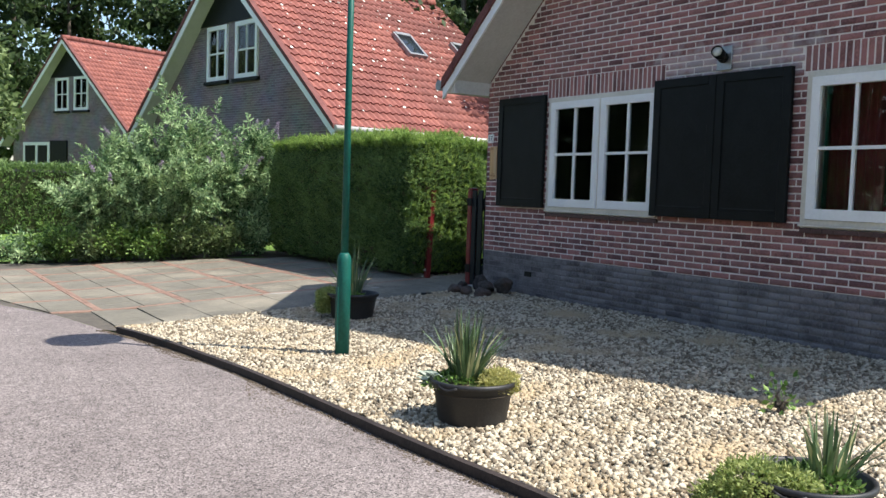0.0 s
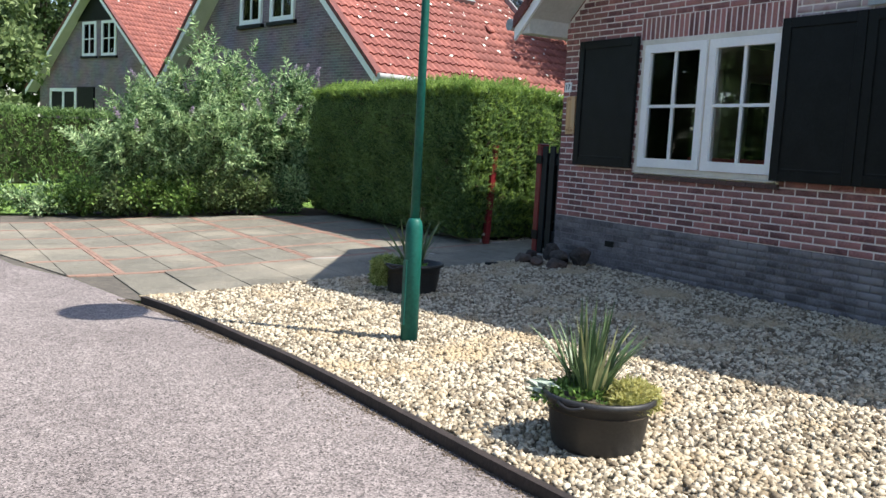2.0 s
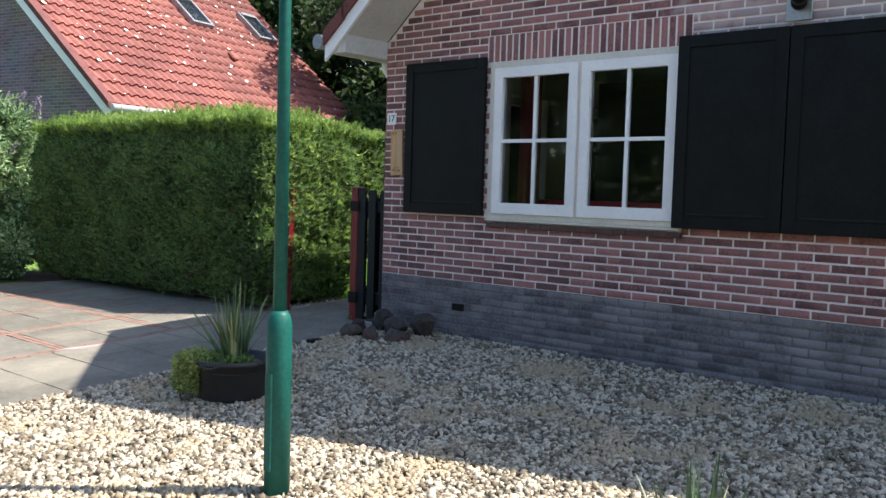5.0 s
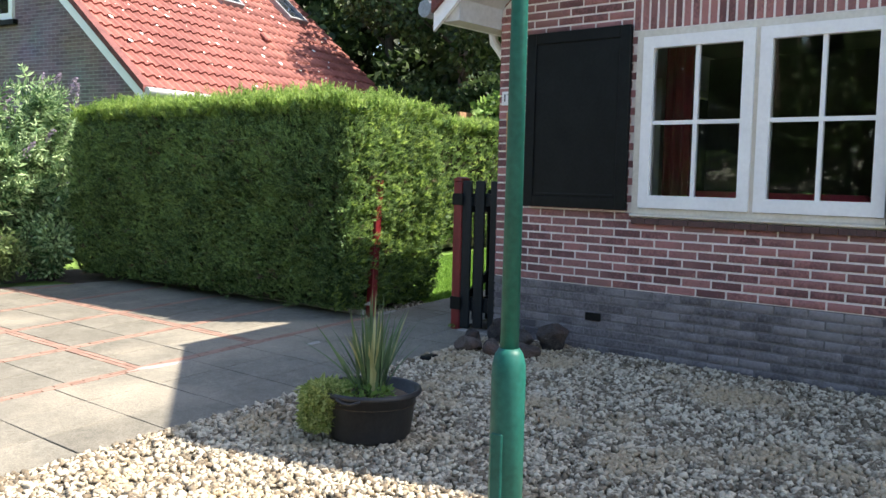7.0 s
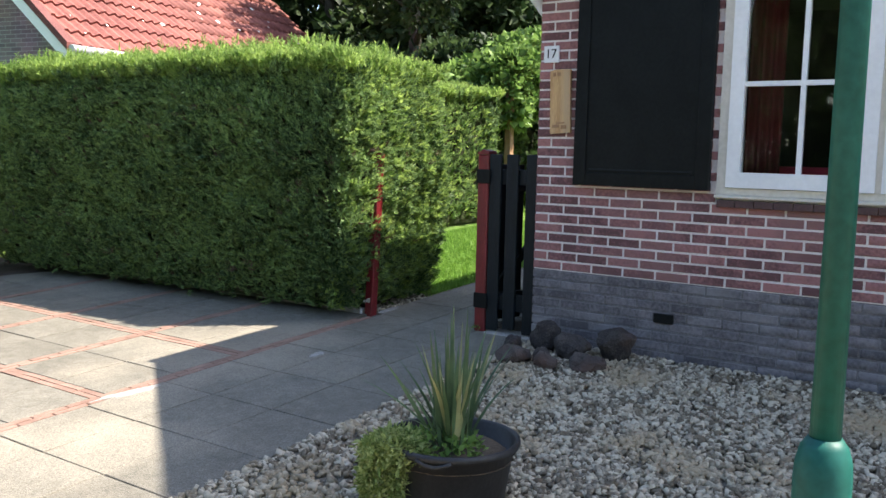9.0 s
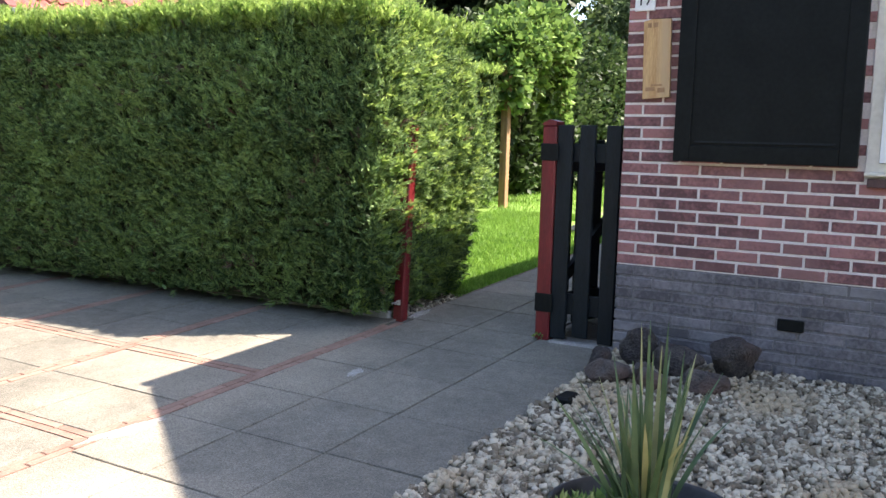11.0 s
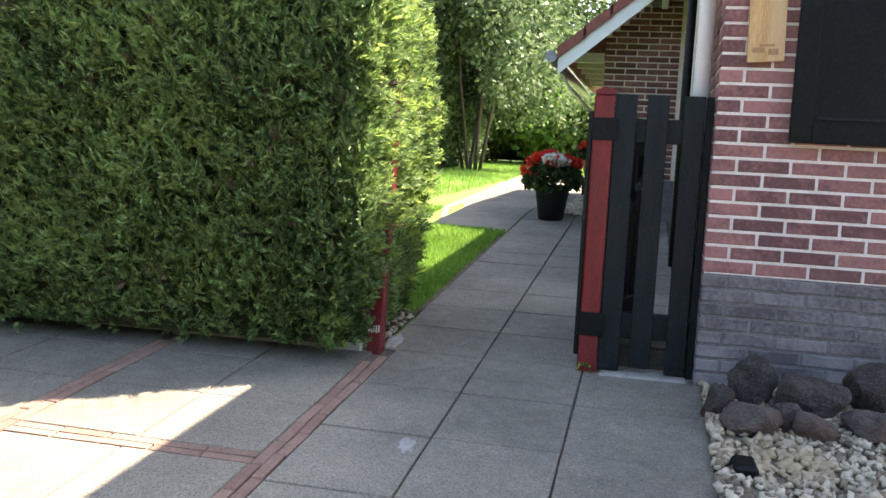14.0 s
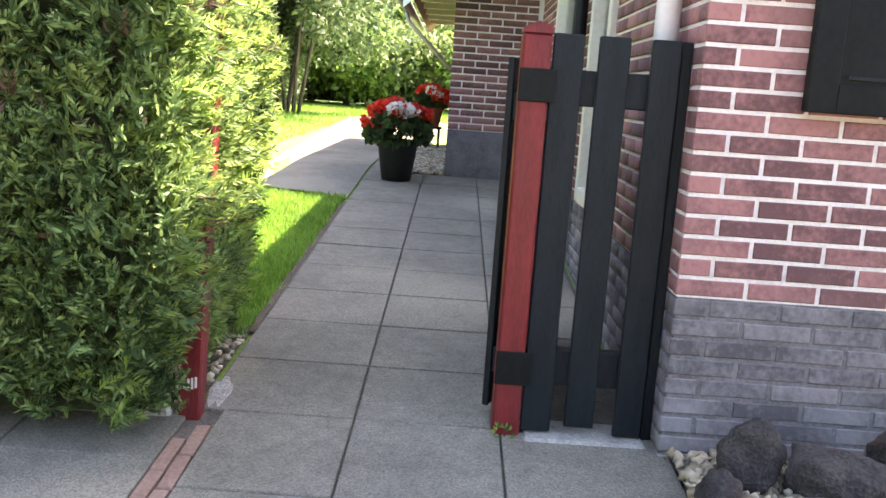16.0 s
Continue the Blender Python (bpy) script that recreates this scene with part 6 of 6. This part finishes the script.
# pale mortar smears on the slabs
def mortar_patch(x, y, rx, ry, turn, seed):
    rng = random.Random(seed)
    bm = bmesh.new()
    ring = []
    for k in range(18):
        a = 2 * math.pi * k / 18
        r = 0.6 + 0.55 * rng.random()
        u, v = rx * r * math.cos(a), ry * r * math.sin(a)
        px, py = x + u * math.cos(turn) - v * math.sin(turn), y + u * math.sin(turn) + v * math.cos(turn)
        ring.append((px, py))
    top = [bm.verts.new((px, py, ground_z(px) + 0.0195)) for px, py in ring]
    low = [bm.verts.new((px + (px - x) * 0.08, py + (py - y) * 0.08, ground_z(px) + 0.013)) for px, py in ring]
    bm.faces.new(top)
    for k in range(18):
        bm.faces.new((low[k], low[(k + 1) % 18], top[(k + 1) % 18], top[k]))
    bmesh.ops.recalc_face_normals(bm, faces=bm.faces)
    return tagged(part("mortar_patch", bm, M_CONCRETE), "thin pale mortar smear on the paving", "mortar", kind="structure")


for i, (x, y, rx, ry, turn) in enumerate(((4.67, 11.305, 0.22, 0.04, -0.2), (5.84, 10.95, 0.075, 0.03, 0.1), (7.13, 11.37, 0.13, 0.04, 0.1))):
    mortar_patch(x, y, rx, ry, turn, 400 + i)

# ---- bricks ----
COURSE, MODULE, JOINT = 0.0633, 0.22, 0.0135
brick_meshes = {}


def brick_mesh(length, height, mat, depth=0.04):
    key = (round(length, 3), round(height, 3), mat.name)
    if key not in brick_meshes:
        e = 0.003
        vs = [(depth, -length / 2, -height / 2), (depth, length / 2, -height / 2), (depth, length / 2, height / 2), (depth, -length / 2, height / 2),
              (e, -length / 2, -height / 2), (e, length / 2, -height / 2), (e, length / 2, height / 2), (e, -length / 2, height / 2),
              (0, -length / 2 + e, -height / 2 + e), (0, length / 2 - e, -height / 2 + e), (0, length / 2 - e, height / 2 - e), (0, -length / 2 + e, height / 2 - e)]
        fs = [(8, 11, 10, 9)]
        for a, b in ((0, 4), (4, 8)):
            for i in range(4):
                j = (i + 1) % 4
                fs.append((a + i, b + i, b + j, a + j))
        me = bpy.data.meshes.new("brick")
        me.from_pydata(vs, [], fs)
        me.update()
        me.materials.append(mat)
        brick_meshes[key] = (me, np.array(vs), fs)
    return brick_meshes[key]


class Joined:
    def __init__(self):
        self.v, self.f, self.n = [], [], 0

    def add(self, vs, fs):
        self.v.append(vs)
        self.f.append(np.array(fs) + self.n)
        self.n += len(vs)

    def make(self, name, mat, parent):
        ob = np_mesh(name, np.concatenate(self.v), np.concatenate(self.f), mat, parent)
        return tagged(ob, kind="stuff")


rb = random.Random(23)


def runs(y0, y1, holes):
    """What is left of a course between y0 and y1 outside the holes."""
    segs = [(y0, y1)]
    for a, b in holes:
        out = []
        for s, e in segs:
            if b <= s or a >= e:
                out.append((s, e))
                continue
            if a > s:
                out.append((s, a))
            if b < e:
                out.append((b, e))
        segs = out
    return segs


def course_bricks(y0, y1, corner, row):
    """Brick spans in a stretcher course, counted from the corner."""
    off = 0.0 if row % 2 else MODULE / 2
    k0 = int((corner - y1) / MODULE) - 2
    for k in range(k0, k0 + int((y1 - y0) / MODULE) + 5):
        b = corner - k * MODULE + (MODULE / 2 if off else 0)
        a = b - MODULE + JOINT
        a, b2 = max(a, y0), min(b, y1)
        if b2 - a > 0.03:
            yield a, b2


upper, plinth_rest = Joined(), Joined()
row = 0
z = 0.587 - COURSE * 13
while z < 4.6:
    zc = z + COURSE / 2
    is_plinth = zc < 0.587
    holes = []
    for w in (WIN1, WIN2):
        if w[2] - 0.065 < zc < w[3]:
            holes.append((w[0] - 0.006, w[1] + 0.006))
        if w[3] <= zc < w[3] + 0.235:
            holes.append((w[0] - 0.03, w[1] + 0.05))
    top = CY if zc < 2.45 else min(CY, RIDGE_Y + (RIDGE_Z - 0.17 - zc) / SLOPE)
    for s, e in runs(SY, top, holes):
        for a, b in course_bricks(s, e, CY, row):
            m = M_PLINTH if is_plinth else M_BRICK
            near = a > 8.66 and zc < 2.5 or (a > 7.7 and 0.55 < zc < 1.1) if not is_plinth else a > 8.2
            dx = rb.uniform(-0.002, 0.0015)
            me, vs, fs = brick_mesh(b - a, COURSE - JOINT, m)
            if near:
                ob = new("brick", me)
                ob.parent = plinth if is_plinth else wall
                ob.matrix_basis = pose(WX + dx, (a + b) / 2, zc, rb.uniform(-0.3, 0.3), 0, 0)
            else:
                (plinth_rest if is_plinth else upper).add(vs + np.array([WX + dx, (a + b) / 2, zc]), fs)
    row += 1
    z += COURSE
upper.make("brick_field", M_BRICK_I, wall)
plinth_rest.make("brick_field", M_PLINTH_I, plinth)

# soldier courses over the windows and brick sills under them
for w in (WIN1, WIN2):
    y = w[0] - 0.02
    while y + 0.05 < w[1] + 0.045:
        me, _, _ = brick_mesh(0.048, 0.215, M_BRICK)
        ob = new("soldier_brick", me)
        ob.parent = wall
        ob.matrix_basis = pose(WX + 0.001 + rb.uniform(-0.001, 0.001), y + 0.026, w[3] + 0.118)
        y += 0.0635
    y = w[0] - 0.01
    while y + 0.09 < w[1] + 0.03:
        me, _, _ = brick_mesh(0.108, 0.042, M_SILL, 0.08)
        ob = new("sill_brick", me)
        ob.parent = wall
        ob.matrix_basis = pose(WX - 0.03, y + 0.05, w[2] - 0.055, 0, 0, 0)
        y += 0.111

# long side wall, seen between the pickets, and the outbuilding's wall
side_rest, side_plinth, annex_rest = Joined(), Joined(), Joined()
row, z = 0, 0.587 - COURSE * 9
while z < 2.6:
    zc = z + COURSE / 2
    holes = []
    if 0.62 < zc < 2.4:
        holes.append((8.46, 9.14))
    if zc < 2.4:
        holes.append((9.63, 11.0))
    m = M_PLINTH if zc < 0.6 else M_BRICK
    for s, e in runs(WX + 0.11, 12.48, holes):
        for a, b in course_bricks(s, e, WX + 0.1 + 60 * MODULE, row + 1):
            _, vs, fs = brick_mesh(b - a, COURSE - JOINT, m)
            t = np.column_stack([(a + b) / 2 + vs[:, 1], CY - vs[:, 0], zc + vs[:, 2]])
            (side_plinth if zc < 0.6 else side_rest).add(t, [f[::-1] for f in fs])
    # corner heads
    _, vs, fs = brick_mesh(0.1, COURSE - JOINT, m)
    t = np.column_stack([WX + 0.052 + vs[:, 1], CY + 0.001 - vs[:, 0], zc + vs[:, 2]])
    (side_plinth if zc < 0.6 else side_rest).add(t, [f[::-1] for f in fs])
    row += 1
    z += COURSE
row, z = 0, 0.83
while z < 3.2:
    zc = z + COURSE / 2
    top = min(10.70, 11.11 - (zc + 0.1 - 2.03) / 0.83)
    for a, b in course_bricks(9.95, top, 10.70, row):
        near_me, vs, fs = brick_mesh(b - a, COURSE - JOINT, M_BRICK)
        annex_rest.add(vs + np.array([12.5, (a + b) / 2, zc]), fs)
    row += 1
    z += COURSE
side_rest.make("brick_field", M_BRICK_I, wall)
side_plinth.make("brick_field", M_PLINTH_I, plinth)
annex_rest.make("brick_field", M_BRICK_BROWN, annex_wall)
